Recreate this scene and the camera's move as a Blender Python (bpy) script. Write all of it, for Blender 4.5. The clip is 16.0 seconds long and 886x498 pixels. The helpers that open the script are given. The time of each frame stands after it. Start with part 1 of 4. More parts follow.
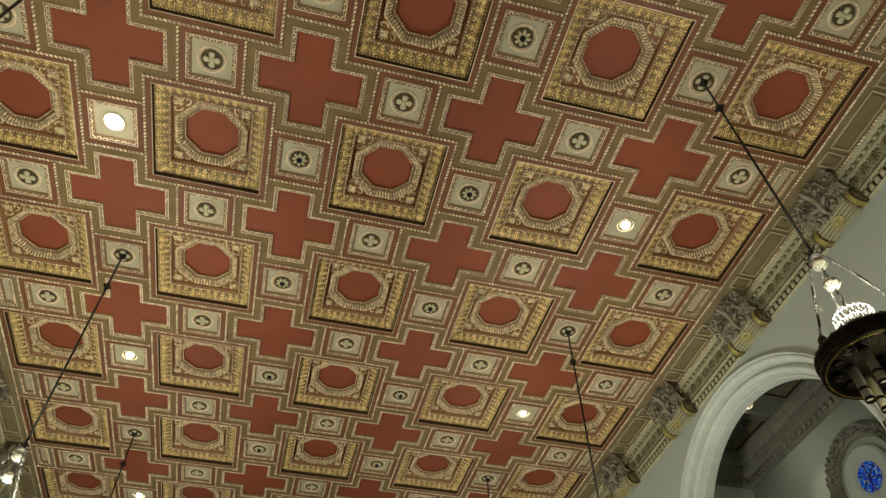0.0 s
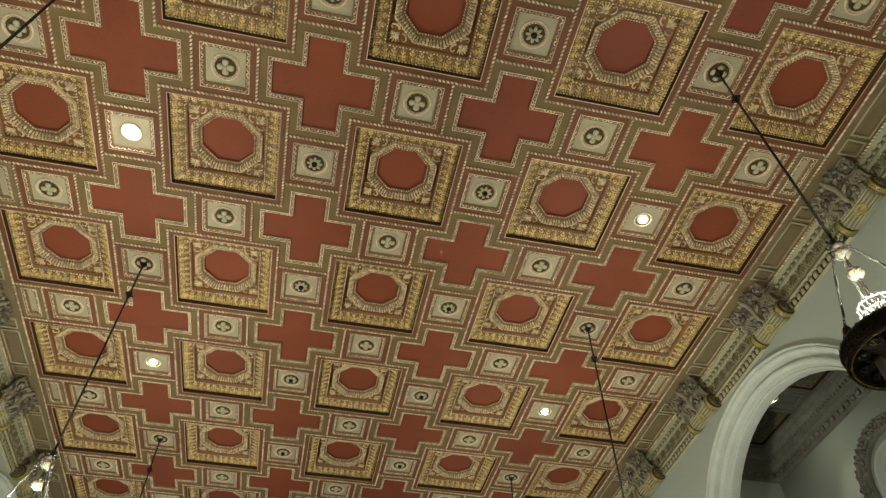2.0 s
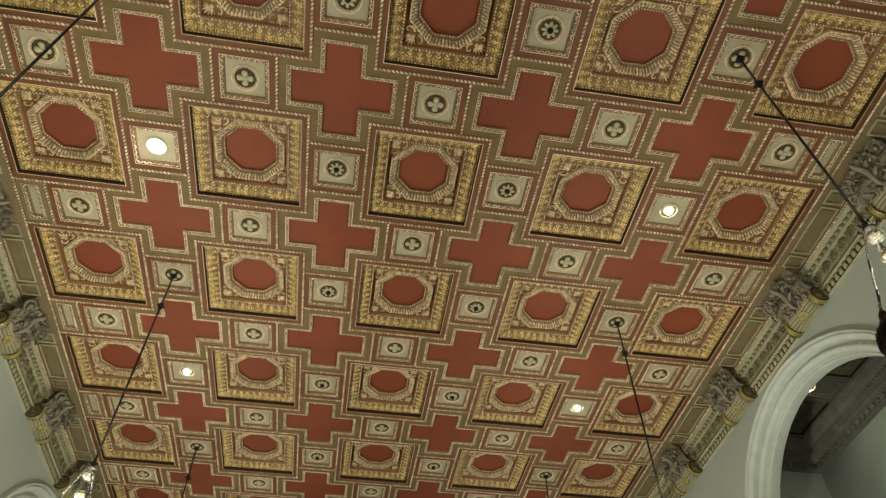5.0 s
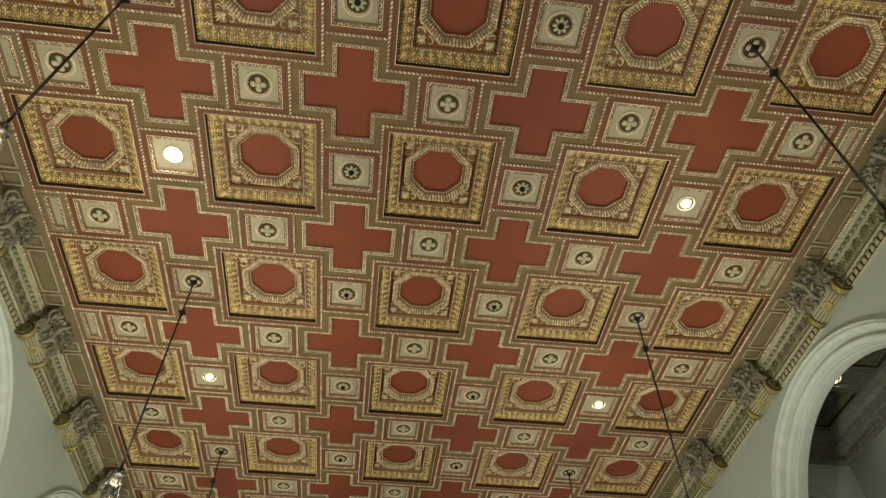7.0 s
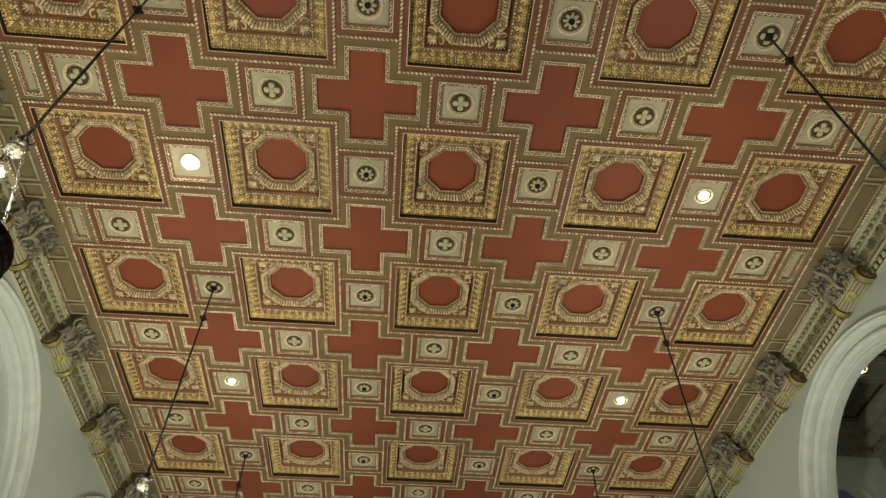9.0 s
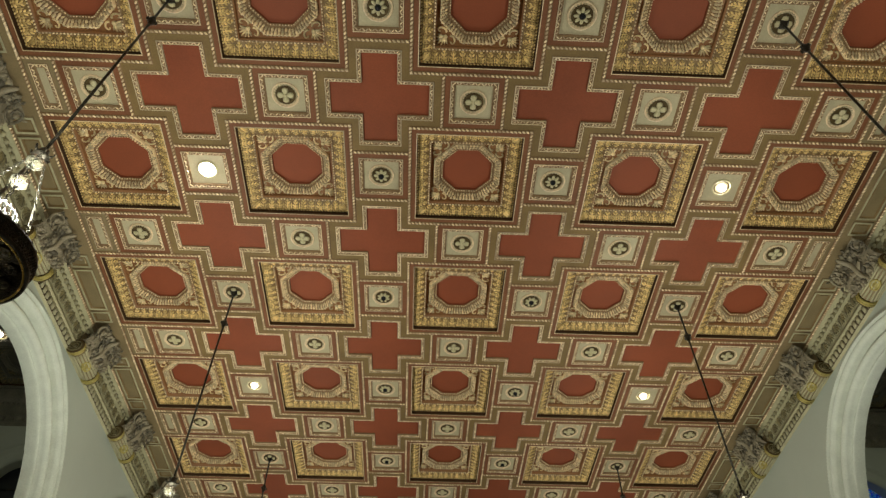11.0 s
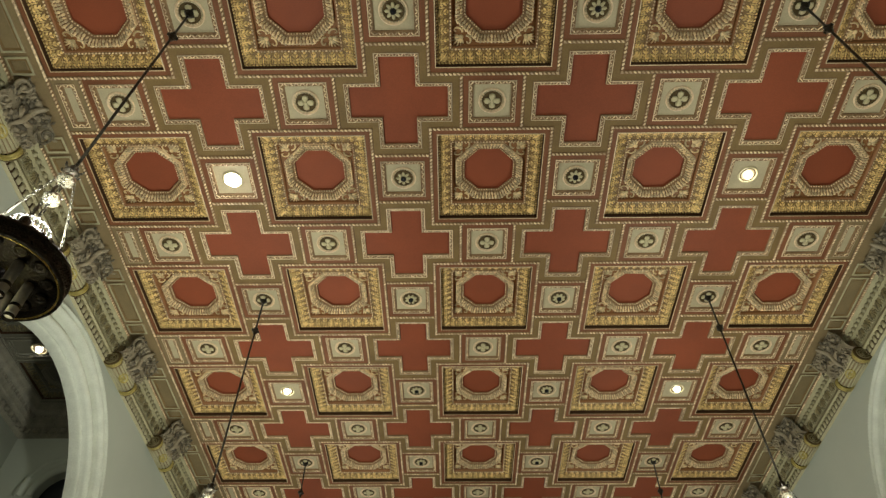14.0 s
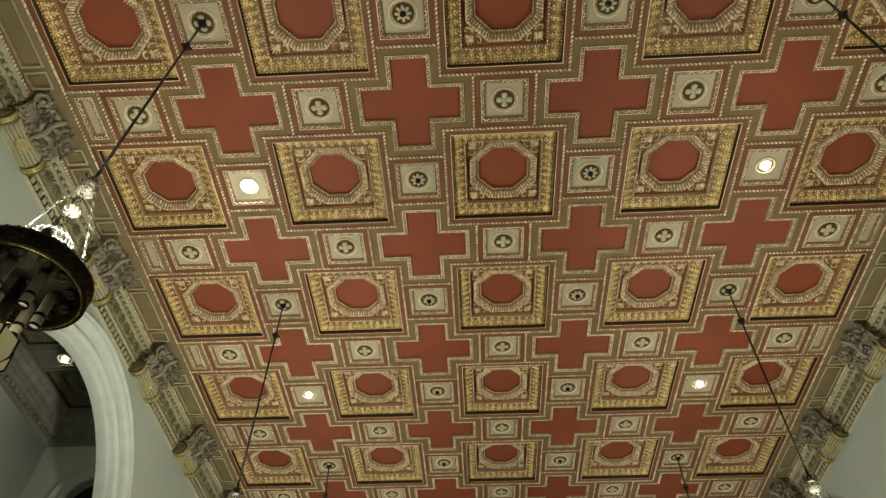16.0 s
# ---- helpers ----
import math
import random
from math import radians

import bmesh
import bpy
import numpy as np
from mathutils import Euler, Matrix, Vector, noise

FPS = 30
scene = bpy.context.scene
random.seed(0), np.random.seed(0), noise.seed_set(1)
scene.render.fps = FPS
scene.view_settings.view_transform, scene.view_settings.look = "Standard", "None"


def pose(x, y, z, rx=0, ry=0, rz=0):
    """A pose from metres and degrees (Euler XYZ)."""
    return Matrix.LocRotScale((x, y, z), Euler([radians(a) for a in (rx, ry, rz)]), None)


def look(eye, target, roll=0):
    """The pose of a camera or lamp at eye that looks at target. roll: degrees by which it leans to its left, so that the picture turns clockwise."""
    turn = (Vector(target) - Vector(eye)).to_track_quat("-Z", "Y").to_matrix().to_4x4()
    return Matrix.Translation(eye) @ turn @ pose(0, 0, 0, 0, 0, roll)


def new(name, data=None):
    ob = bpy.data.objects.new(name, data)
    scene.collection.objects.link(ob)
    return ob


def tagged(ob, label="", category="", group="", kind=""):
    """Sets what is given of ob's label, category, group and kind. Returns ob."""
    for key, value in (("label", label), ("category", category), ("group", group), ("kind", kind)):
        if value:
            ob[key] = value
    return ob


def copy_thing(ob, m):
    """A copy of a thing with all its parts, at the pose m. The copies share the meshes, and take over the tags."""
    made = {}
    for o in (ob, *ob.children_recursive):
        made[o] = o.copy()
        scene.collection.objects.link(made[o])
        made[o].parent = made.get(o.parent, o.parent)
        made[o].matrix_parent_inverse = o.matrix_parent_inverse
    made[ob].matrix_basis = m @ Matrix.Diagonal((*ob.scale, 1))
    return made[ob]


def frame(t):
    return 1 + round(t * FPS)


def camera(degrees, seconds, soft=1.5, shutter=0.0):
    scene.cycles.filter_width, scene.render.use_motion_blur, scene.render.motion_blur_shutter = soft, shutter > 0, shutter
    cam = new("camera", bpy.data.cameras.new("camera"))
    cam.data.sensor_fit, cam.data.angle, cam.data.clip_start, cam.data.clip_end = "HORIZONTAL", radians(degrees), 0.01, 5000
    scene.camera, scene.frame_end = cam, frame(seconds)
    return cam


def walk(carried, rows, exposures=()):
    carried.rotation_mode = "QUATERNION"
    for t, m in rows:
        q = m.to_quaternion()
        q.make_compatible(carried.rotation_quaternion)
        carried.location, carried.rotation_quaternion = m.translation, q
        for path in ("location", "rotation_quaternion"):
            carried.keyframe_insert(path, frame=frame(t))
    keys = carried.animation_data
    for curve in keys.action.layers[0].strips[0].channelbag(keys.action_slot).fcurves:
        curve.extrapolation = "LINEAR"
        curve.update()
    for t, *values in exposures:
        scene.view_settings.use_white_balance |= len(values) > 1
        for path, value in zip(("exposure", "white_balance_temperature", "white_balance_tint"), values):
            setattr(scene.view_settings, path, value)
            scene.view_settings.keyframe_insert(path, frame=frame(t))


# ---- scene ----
cam = camera(66.47, 16.0, soft=1.3)
# seconds, place in metres, turn in degrees
PATH = [
    (0.0, -0.5272, -4.4352, 1.5653, 139.705, 0.652, -14.278),
    (0.5, -0.5254, -4.4357, 1.5658, 139.699, 0.617, -13.733),
    (1.0, -0.5235, -4.4362, 1.5661, 139.700, 0.584, -13.193),
    (1.5, -0.5215, -4.4366, 1.5662, 139.705, 0.555, -12.658),
    (2.0, -0.5195, -4.4371, 1.5663, 139.713, 0.528, -12.125),
    (2.5, -0.5175, -4.4376, 1.5662, 139.722, 0.502, -11.595),
    (3.0, -0.5153, -4.4380, 1.5659, 139.732, 0.476, -11.065),
    (3.5, -0.5132, -4.4385, 1.5655, 139.742, 0.451, -10.536),
    (4.0, -0.5109, -4.4390, 1.5649, 139.751, 0.426, -10.006),
    (4.5, -0.5086, -4.4394, 1.5642, 139.758, 0.400, -9.476),
    (5.0, -0.5062, -4.4399, 1.5634, 139.764, 0.373, -8.944),
    (5.5, -0.5038, -4.4403, 1.5624, 139.769, 0.346, -8.410),
    (6.0, -0.5013, -4.4408, 1.5613, 139.772, 0.318, -7.875),
    (6.5, -0.4988, -4.4412, 1.5600, 139.773, 0.288, -7.339),
    (7.0, -0.4962, -4.4417, 1.5586, 139.773, 0.258, -6.800),
    (7.5, -0.4935, -4.4421, 1.5571, 139.773, 0.227, -6.261),
    (8.0, -0.4908, -4.4426, 1.5554, 139.771, 0.195, -5.720),
    (8.5, -0.4880, -4.4430, 1.5535, 139.770, 0.162, -5.178),
    (9.0, -0.4852, -4.4435, 1.5516, 139.768, 0.129, -4.636),
    (9.5, -0.4823, -4.4439, 1.5494, 139.768, 0.095, -4.092),
    (10.0, -0.4793, -4.4443, 1.5472, 139.768, 0.061, -3.549),
    (10.5, -0.4763, -4.4448, 1.5447, 139.771, 0.026, -3.005),
    (11.0, -0.4732, -4.4452, 1.5422, 139.775, -0.008, -2.462),
    (11.5, -0.4701, -4.4456, 1.5395, 139.781, -0.043, -1.918),
    (12.0, -0.4669, -4.4461, 1.5366, 139.790, -0.077, -1.375),
    (12.5, -0.4637, -4.4465, 1.5337, 139.801, -0.111, -0.833),
    (13.0, -0.4603, -4.4469, 1.5305, 139.815, -0.145, -0.291),
    (13.5, -0.4570, -4.4473, 1.5273, 139.832, -0.178, 0.251),
    (14.0, -0.4535, -4.4477, 1.5238, 139.850, -0.211, 0.792),
    (14.5, -0.4500, -4.4481, 1.5203, 139.870, -0.243, 1.334),
    (15.0, -0.4465, -4.4486, 1.5166, 139.891, -0.275, 1.877),
    (15.5, -0.4429, -4.4490, 1.5127, 139.912, -0.307, 2.421),
    (16.0, -0.4392, -4.4494, 1.5087, 139.932, -0.338, 2.966),
]
walk(cam, [(t, pose(x, y, z, rx, ry, rz)) for t, x, y, z, rx, ry, rz in PATH])
scene.view_settings.exposure = 0.0

# ---- plan, in metres: x across the nave, y along it ----
PX, PY = 2.0, 1.97            # coffer pitch
SY = PY / PX
H = 8.065                     # ceiling field
WALL, WALL_BACK = 5.22, 5.52  # nave wall faces
ARCH_Y, ARCH_STEP = 1.97, 4.925
ARCH_Z = 5.38
AISLE_X, AISLE_H = 7.0, 7.9
ROW_A, ROW_B = -4, 7          # coffer rows
Y0, Y1 = PY * (ROW_A - 0.5), PY * (ROW_B + 0.5)

# ---- world and lamps ----
world = bpy.data.worlds.new("dim_night")
world.use_nodes = True
world.node_tree.nodes["Background"].inputs[0].default_value = (0.5, 0.55, 0.6, 1)
world.node_tree.nodes["Background"].inputs[1].default_value = 0.02
scene.world = world
LAMP_ROWS = (-2, 0, 2, 4)
CHANDELIER_ROWS = (-3, -1, 1, 3, 5)
UPLIGHT_WATTS = {-3: 28.0, -1: 60.0, 1: 84.0, 3: 52.0, 5: 24.0}
CANDLE_WATTS = 6.0
LEAN = {1: -0.95, -1: 0.55}     # the rods hang a little out of plumb, in degrees


def lamp(name, kind, m, watts, colour, size):
    data = bpy.data.lights.new(name, kind)
    data.energy, data.color = watts, colour
    if kind == "AREA":
        data.shape, data.size = "DISK", size
    else:
        data.shadow_soft_size = size
    ob = new(name, data)
    ob.matrix_world = m
    return ob


# rows -3 and 5 add unseen lamps only; no chandelier is built there
for cy in CHANDELIER_ROWS:
    for sx in (-1, 1):
        lean = math.tan(radians(LEAN[sx]))
        lamp("chandelier_uplight", "AREA", pose(3.0 * sx + 3.4 * lean, PY * cy, 4.62, 180), UPLIGHT_WATTS[cy] * (0.86 if sx > 0 else 1.08), (0.965, 0.99, 0.87), 0.26)
        lamp("chandelier_glow", "POINT", pose(3.0 * sx + 4.35 * lean, PY * cy, 3.74), CANDLE_WATTS, (1.0, 0.97, 0.78), 0.12)


# the aisle downlights throw a narrow beam on the outer wall
for sx in (-1, 1):
    beam = lamp("aisle_spot", "SPOT", look((sx * 6.26 - 0.05, 2.75, 7.83), (sx * 7.0, 2.72, 5.9)), 17.0 if sx > 0 else 8.0, (1.0, 0.99, 0.80), 0.04)
    beam.data.spot_size, beam.data.spot_blend = radians(46), 0.8
    wide = lamp("aisle_downlight", "SPOT", pose(sx * 6.26 - 0.05, 2.75, 7.83), 6.5 if sx > 0 else 2.5, (0.97, 1.0, 0.78), 0.04)
    wide.data.spot_size, wide.data.spot_blend = radians(165), 0.6


# ---- materials ----
def material(name, colour, rough=0.6, metal=0.0, vary=0.25, scale=3.0, grain=60.0, bump=0.15, dark=None, island=0.0, spec=0.4):
    """Paint, plaster or metal: two scales of tone, grime in patches, fine relief."""
    mat = bpy.data.materials.new(name)
    mat.use_nodes = True
    nt = mat.node_tree
    b = nt.nodes["Principled BSDF"]
    tc = nt.nodes.new("ShaderNodeTexCoord")
    big = nt.nodes.new("ShaderNodeTexNoise")
    big.inputs["Scale"].default_value, big.inputs["Detail"].default_value = scale, 5
    fine = nt.nodes.new("ShaderNodeTexNoise")
    fine.inputs["Scale"].default_value, fine.inputs["Detail"].default_value = grain, 3
    for n in (big, fine):
        nt.links.new(tc.outputs["Object"], n.inputs["Vector"])
    ramp = nt.nodes.new("ShaderNodeValToRGB")
    d = dark or tuple(c * (1 - vary) for c in colour)
    l = tuple(min(1, c * (1 + vary * 0.5)) for c in colour)
    ramp.color_ramp.elements[0].position, ramp.color_ramp.elements[1].position = 0.32, 0.68
    ramp.color_ramp.elements[0].color, ramp.color_ramp.elements[1].color = (*d, 1), (*l, 1)
    mix = nt.nodes.new("ShaderNodeMath")
    mix.operation = "MULTIPLY_ADD"
    mix.inputs[1].default_value = 0.45
    nt.links.new(fine.outputs["Fac"], mix.inputs[0])
    half = nt.nodes.new("ShaderNodeMath")
    half.operation = "MULTIPLY"
    half.inputs[1].default_value = 0.55
    nt.links.new(big.outputs["Fac"], half.inputs[0])
    nt.links.new(half.outputs[0], mix.inputs[2])
    fac = mix.outputs[0]
    if island:
        geo = nt.nodes.new("ShaderNodeNewGeometry")
        add = nt.nodes.new("ShaderNodeMath")
        add.operation = "MULTIPLY_ADD"
        add.inputs[1].default_value = island
        nt.links.new(geo.outputs["Random Per Island"], add.inputs[0])
        sub = nt.nodes.new("ShaderNodeMath")
        sub.operation = "SUBTRACT"
        sub.inputs[1].default_value = island * 0.5
        nt.links.new(fac, sub.inputs[0])
        nt.links.new(sub.outputs[0], add.inputs[2])
        fac = add.outputs[0]
    nt.links.new(fac, ramp.inputs["Fac"])
    nt.links.new(ramp.outputs["Color"], b.inputs["Base Color"])
    rr = nt.nodes.new("ShaderNodeMapRange")
    rr.inputs["To Min"].default_value, rr.inputs["To Max"].default_value = rough - 0.1, min(1, rough + 0.12)
    nt.links.new(big.outputs["Fac"], rr.inputs["Value"])
    nt.links.new(rr.outputs[0], b.inputs["Roughness"])
    b.inputs["Metallic"].default_value = metal
    b.inputs["Specular IOR Level"].default_value = spec
    if bump:
        bp = nt.nodes.new("ShaderNodeBump")
        bp.inputs["Strength"].default_value, bp.inputs["Distance"].default_value = bump, 0.01
        nt.links.new(fine.outputs["Fac"], bp.inputs["Height"])
        nt.links.new(bp.outputs["Normal"], b.inputs["Normal"])
    return mat


def glowing(name, colour, strength):
    mat = bpy.data.materials.new(name)
    mat.use_nodes = True
    b = mat.node_tree.nodes["Principled BSDF"]
    b.inputs["Base Color"].default_value = (*colour, 1)
    b.inputs["Emission Color"].default_value = (*colour, 1)
    b.inputs["Emission Strength"].default_value = strength
    return mat


def glass(name, colour, rough=0.05, ior=1.5):
    mat = bpy.data.materials.new(name)
    mat.use_nodes = True
    b = mat.node_tree.nodes["Principled BSDF"]
    b.inputs["Base Color"].default_value = (*colour, 1)
    b.inputs["Transmission Weight"].default_value = 1.0
    b.inputs["Roughness"].default_value, b.inputs["IOR"].default_value = rough, ior
    return mat


RED = material("terracotta_paint", (0.246, 0.061, 0.024), 0.62, vary=0.24, scale=1.3, grain=90, bump=0.06, spec=0.22)
BAND = material("red_brown_band_paint", (0.200, 0.076, 0.032), 0.6, vary=0.3, scale=2.5, bump=0.1, spec=0.25)
OLIVE = material("olive_band_paint", (0.205, 0.130, 0.049), 0.62, vary=0.28, scale=4, bump=0.15, spec=0.25)
SOFFIT = material("coffer_brown_paint", (0.265, 0.115, 0.037), 0.55, vary=0.25, scale=4, bump=0.1)
PALE = material("pale_grey_panel_paint", (0.47, 0.40, 0.25), 0.6, vary=0.18, scale=5, bump=0.1, spec=0.3)
BEAD = material("cream_gilt_bead", (0.92, 0.67, 0.42), 0.24, vary=0.4, scale=9, grain=45, bump=0.3, island=0.6, spec=0.9)
ROPE = material("cream_rope_plaster", (0.74, 0.57, 0.35), 0.34, vary=0.4, scale=9, grain=45, bump=0.3, island=0.45, spec=0.7)
# ground of the ropes, darkened as shade between beads for contrast
ROPE_BED = material("rope_bed_shade_brown", (0.25, 0.146, 0.063), 0.6, vary=0.35, scale=8)
GOLD = material("old_gilding", (0.76, 0.55, 0.22), 0.33, metal=0.25, vary=0.5, scale=14, grain=38, bump=0.4, dark=(0.46, 0.30, 0.10), island=0.4, spec=0.8)
# gilding darkened to carry the shade in hollows between the leaves
GOLD_BED = material("gilding_with_hollow_shade", (0.23, 0.135, 0.045), 0.5, metal=0.05, vary=0.4, scale=14, bump=0.3)
# near-black brown that paints the shade of coffer steps and dentil slots
GAP = material("recess_shade_brown", (0.062, 0.032, 0.015), 0.8, vary=0.3, spec=0.15)
RING = material("cream_octagon_plaster", (0.74, 0.57, 0.32), 0.34, vary=0.4, scale=11, grain=40, bump=0.35, island=0.45, spec=0.8)
CREAM = material("olive_cream_cornice_paint", (0.38, 0.345, 0.205), 0.55, vary=0.3, scale=7, bump=0.2, island=0.3)
STRIP = material("olive_brown_strip_paint", (0.238, 0.170, 0.081), 0.6, vary=0.25, scale=4, bump=0.15)
LEAF = material("grey_bronze_foliage", (0.225, 0.188, 0.122), 0.45, metal=0.05, vary=0.6, scale=18, grain=50, bump=0.6, island=0.6, spec=0.3)
IRON = material("dark_bronze", (0.036, 0.030, 0.021), 0.3, metal=0.6, vary=0.6, scale=22, grain=70, bump=0.7)
PLASTER = material("grey_green_wall_plaster", (0.44, 0.465, 0.38), 0.75, vary=0.10, scale=0.9, grain=120, bump=0.08)
STONE = material("pale_arch_stone", (0.61, 0.63, 0.525), 0.65, vary=0.16, scale=5, grain=60, bump=0.15)
# olive kept dark so that the aisle's dimness is in the colour
DARKCEIL = material("aisle_dim_olive", (0.135, 0.13, 0.095), 0.6, vary=0.3, scale=4)
FLOOR = material("floor_boards", (0.25, 0.17, 0.10), 0.5, vary=0.3, scale=2)
BRASS = material("polished_brass", (0.75, 0.55, 0.16), 0.25, metal=0.9, vary=0.3, scale=12, bump=0.1)
SILVER = material("bright_metal_chain", (0.16, 0.15, 0.12), 0.4, metal=0.8, vary=0.3, scale=20, bump=0.1)
PANEL = material("brown_sunk_panel", (0.215, 0.158, 0.075), 0.6, vary=0.22, scale=5, bump=0.15)
MILK = material("milky_cream_blown_glass", (0.30, 0.275, 0.20), 0.16, vary=0.12, scale=9, bump=0.0, spec=0.8)
MILK.node_tree.nodes["Principled BSDF"].inputs["Transmission Weight"].default_value = 0.8
OLD_GILT = material("dull_yellow_gilt_collar", (0.42, 0.34, 0.10), 0.38, metal=0.35, vary=0.4, scale=14, bump=0.3)
PALM = material("pale_gilt_palmette", (0.72, 0.56, 0.30), 0.34, metal=0.1, vary=0.4, scale=12, bump=0.3, island=0.4, spec=0.7)
LEAF_BAND = material("dull_olive_gilding", (0.20, 0.165, 0.075), 0.45, metal=0.1, vary=0.5, scale=14, bump=0.3, island=0.4)
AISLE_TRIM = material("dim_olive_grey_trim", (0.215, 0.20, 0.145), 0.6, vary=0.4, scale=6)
TUBE = material("ivory_candle_tube", (0.56, 0.53, 0.45), 0.45, vary=0.25, scale=9)
PETAL = material("ivory_petal_plaster", (0.58, 0.51, 0.30), 0.45, vary=0.3, scale=12, grain=50, bump=0.2)
DARKDISC = material("dark_rosette_ground", (0.095, 0.064, 0.026), 0.75, vary=0.4, scale=14, spec=0.15)
KNOB = material("black_glossy_knob", (0.012, 0.012, 0.014), 0.2, vary=0.2)
BULB = glowing("lit_lamp", (1.0, 0.96, 0.86), 16.0)
BRIGHT = glowing("very_bright_lamp", (1.0, 0.98, 0.92), 60.0)
SHADE = glowing("lit_lantern_glass", (0.74, 0.70, 0.34), 0.18)
CRYSTAL = glass("cut_glass", (0.98, 0.97, 0.93), 0.12)


# ---- mesh arithmetic ----
class Parts:
    """Gathers vertices, faces and material numbers."""

    def __init__(self):
        self.v, self.f, self.m, self.n = [], [], [], 0

    def put(self, v, f, mat=0):
        v = np.asarray(v, float).reshape(-1, 3)
        self.v.append(v)
        self.f.extend([tuple(i + self.n for i in g) for g in f])
        self.m.extend([mat] * len(f))
        self.n += len(v)

    def loft(self, loops, mat=0, closed=True, cap=False):
        """Quads between loops of equal length; the mats may be a list, one for each step."""
        k = len(loops[0])
        v = np.concatenate([np.asarray(l, float) for l in loops])
        for s in range(len(loops) - 1):
            m = mat[s] if isinstance(mat, (list, tuple)) else mat
            f = [(s * k + i, s * k + (i + 1) % k, (s + 1) * k + (i + 1) % k, (s + 1) * k + i) for i in range(k if closed else k - 1)]
            if s == 0:
                self.put(v, f, m)
                base = self.n - len(v)
            else:
                self.f.extend([tuple(i + base for i in g) for g in f])
                self.m.extend([m] * len(f))
        if cap:
            m = mat[-1] if isinstance(mat, (list, tuple)) else mat
            self.f.append(tuple(base + (len(loops) - 1) * k + i for i in range(k)))
            self.m.append(m)

    def arrays(self):
        return np.concatenate(self.v), self.f, self.m


def mesh_of(name, p, mats, smooth=False):
    v, f, m = p.arrays() if isinstance(p, Parts) else p
    me = bpy.data.meshes.new(name)
    counts = np.array([len(g) for g in f], np.int32)
    me.vertices.add(len(v))
    me.vertices.foreach_set("co", np.asarray(v, np.float32).ravel())
    me.loops.add(int(counts.sum()))
    me.loops.foreach_set("vertex_index", np.fromiter((i for g in f for i in g), np.int32))
    me.polygons.add(len(f))
    me.polygons.foreach_set("loop_start", np.concatenate([[0], np.cumsum(counts)[:-1]]).astype(np.int32))
    for mt in mats:
        me.materials.append(mt)
    me.polygons.foreach_set("material_index", np.asarray(m, np.int32))
    if smooth:
        me.polygons.foreach_set("use_smooth", np.ones(len(f), bool))
    me.update(calc_edges=True)
    me.validate()
    return me


def thing(name, label, category, group="", kind="", m=None):
    ob = new(name)
    if m is not None:
        ob.matrix_world = m
    return tagged(ob, label, category, group, kind)


def part(name, p, mats, parent=None, label="", smooth=False, m=None):
    ob = new(name, mesh_of(name, p, mats if isinstance(mats, (list, tuple)) else [mats], smooth))
    ob.parent = parent
    if m is not None:
        ob.matrix_local = m
    return tagged(ob, label)


def ball(c, r, nu=6, nv=3, turn=0.0, tip=0.0):
    """An ellipsoid: centre, three radii, turned about z by turn and tipped about x."""
    r = (r, r, r) if np.isscalar(r) else r
    rows = [np.array([[0, 0, 1.0]])]
    for j in range(1, nv):
        a = math.pi * j / nv
        u = 2 * math.pi * (np.arange(nu) + 0.5 * (j % 2)) / nu
        rows.append(np.column_stack([np.cos(u) * math.sin(a), np.sin(u) * math.sin(a), np.full(nu, math.cos(a))]))
    rows.append(np.array([[0, 0, -1.0]]))
    v = np.concatenate(rows) * np.array(r)
    if tip:
        ct, st = math.cos(tip), math.sin(tip)
        v = v @ np.array([[1, 0, 0], [0, ct, st], [0, -st, ct]])
    if turn:
        ct, st = math.cos(turn), math.sin(turn)
        v = v @ np.array([[ct, st, 0], [-st, ct, 0], [0, 0, 1]])
    f = [(0, 1 + i, 1 + (i + 1) % nu) for i in range(nu)]
    for j in range(nv - 2):
        a, b = 1 + j * nu, 1 + (j + 1) * nu
        f += [(a + i, b + i, b + (i + 1) % nu, a + (i + 1) % nu) for i in range(nu)]
    last = 1 + (nv - 1) * nu
    a = 1 + (nv - 2) * nu
    f += [(last, a + (i + 1) % nu, a + i) for i in range(nu)]
    return v + np.array(c), f


def tube(points, radii, sides=6, tips=True):
    """A tube along points with a radius at each."""
    pts = [Vector(q) for q in points]
    radii = [radii] * len(pts) if np.isscalar(radii) else radii
    v, f = [], []
    ref = Vector((0.13, 0.27, 0.95))
    for i, q in enumerate(pts):
        d = (pts[min(i + 1, len(pts) - 1)] - pts[max(i - 1, 0)]).normalized()
        a = d.cross(ref if abs(d.dot(ref)) < 0.9 else Vector((1, 0, 0))).normalized()
        b = d.cross(a)
        for s in range(sides):
            u = 2 * math.pi * s / sides
            v.append(q + (a * math.cos(u) + b * math.sin(u)) * radii[i])
    for i in range(len(pts) - 1):
        for s in range(sides):
            f.append((i * sides + s, i * sides + (s + 1) % sides, (i + 1) * sides + (s + 1) % sides, (i + 1) * sides + s))
    if tips:
        f.append(tuple(range(sides - 1, -1, -1)))
        f.append(tuple((len(pts) - 1) * sides + s for s in range(sides)))
    return np.array([tuple(q) for q in v]), f


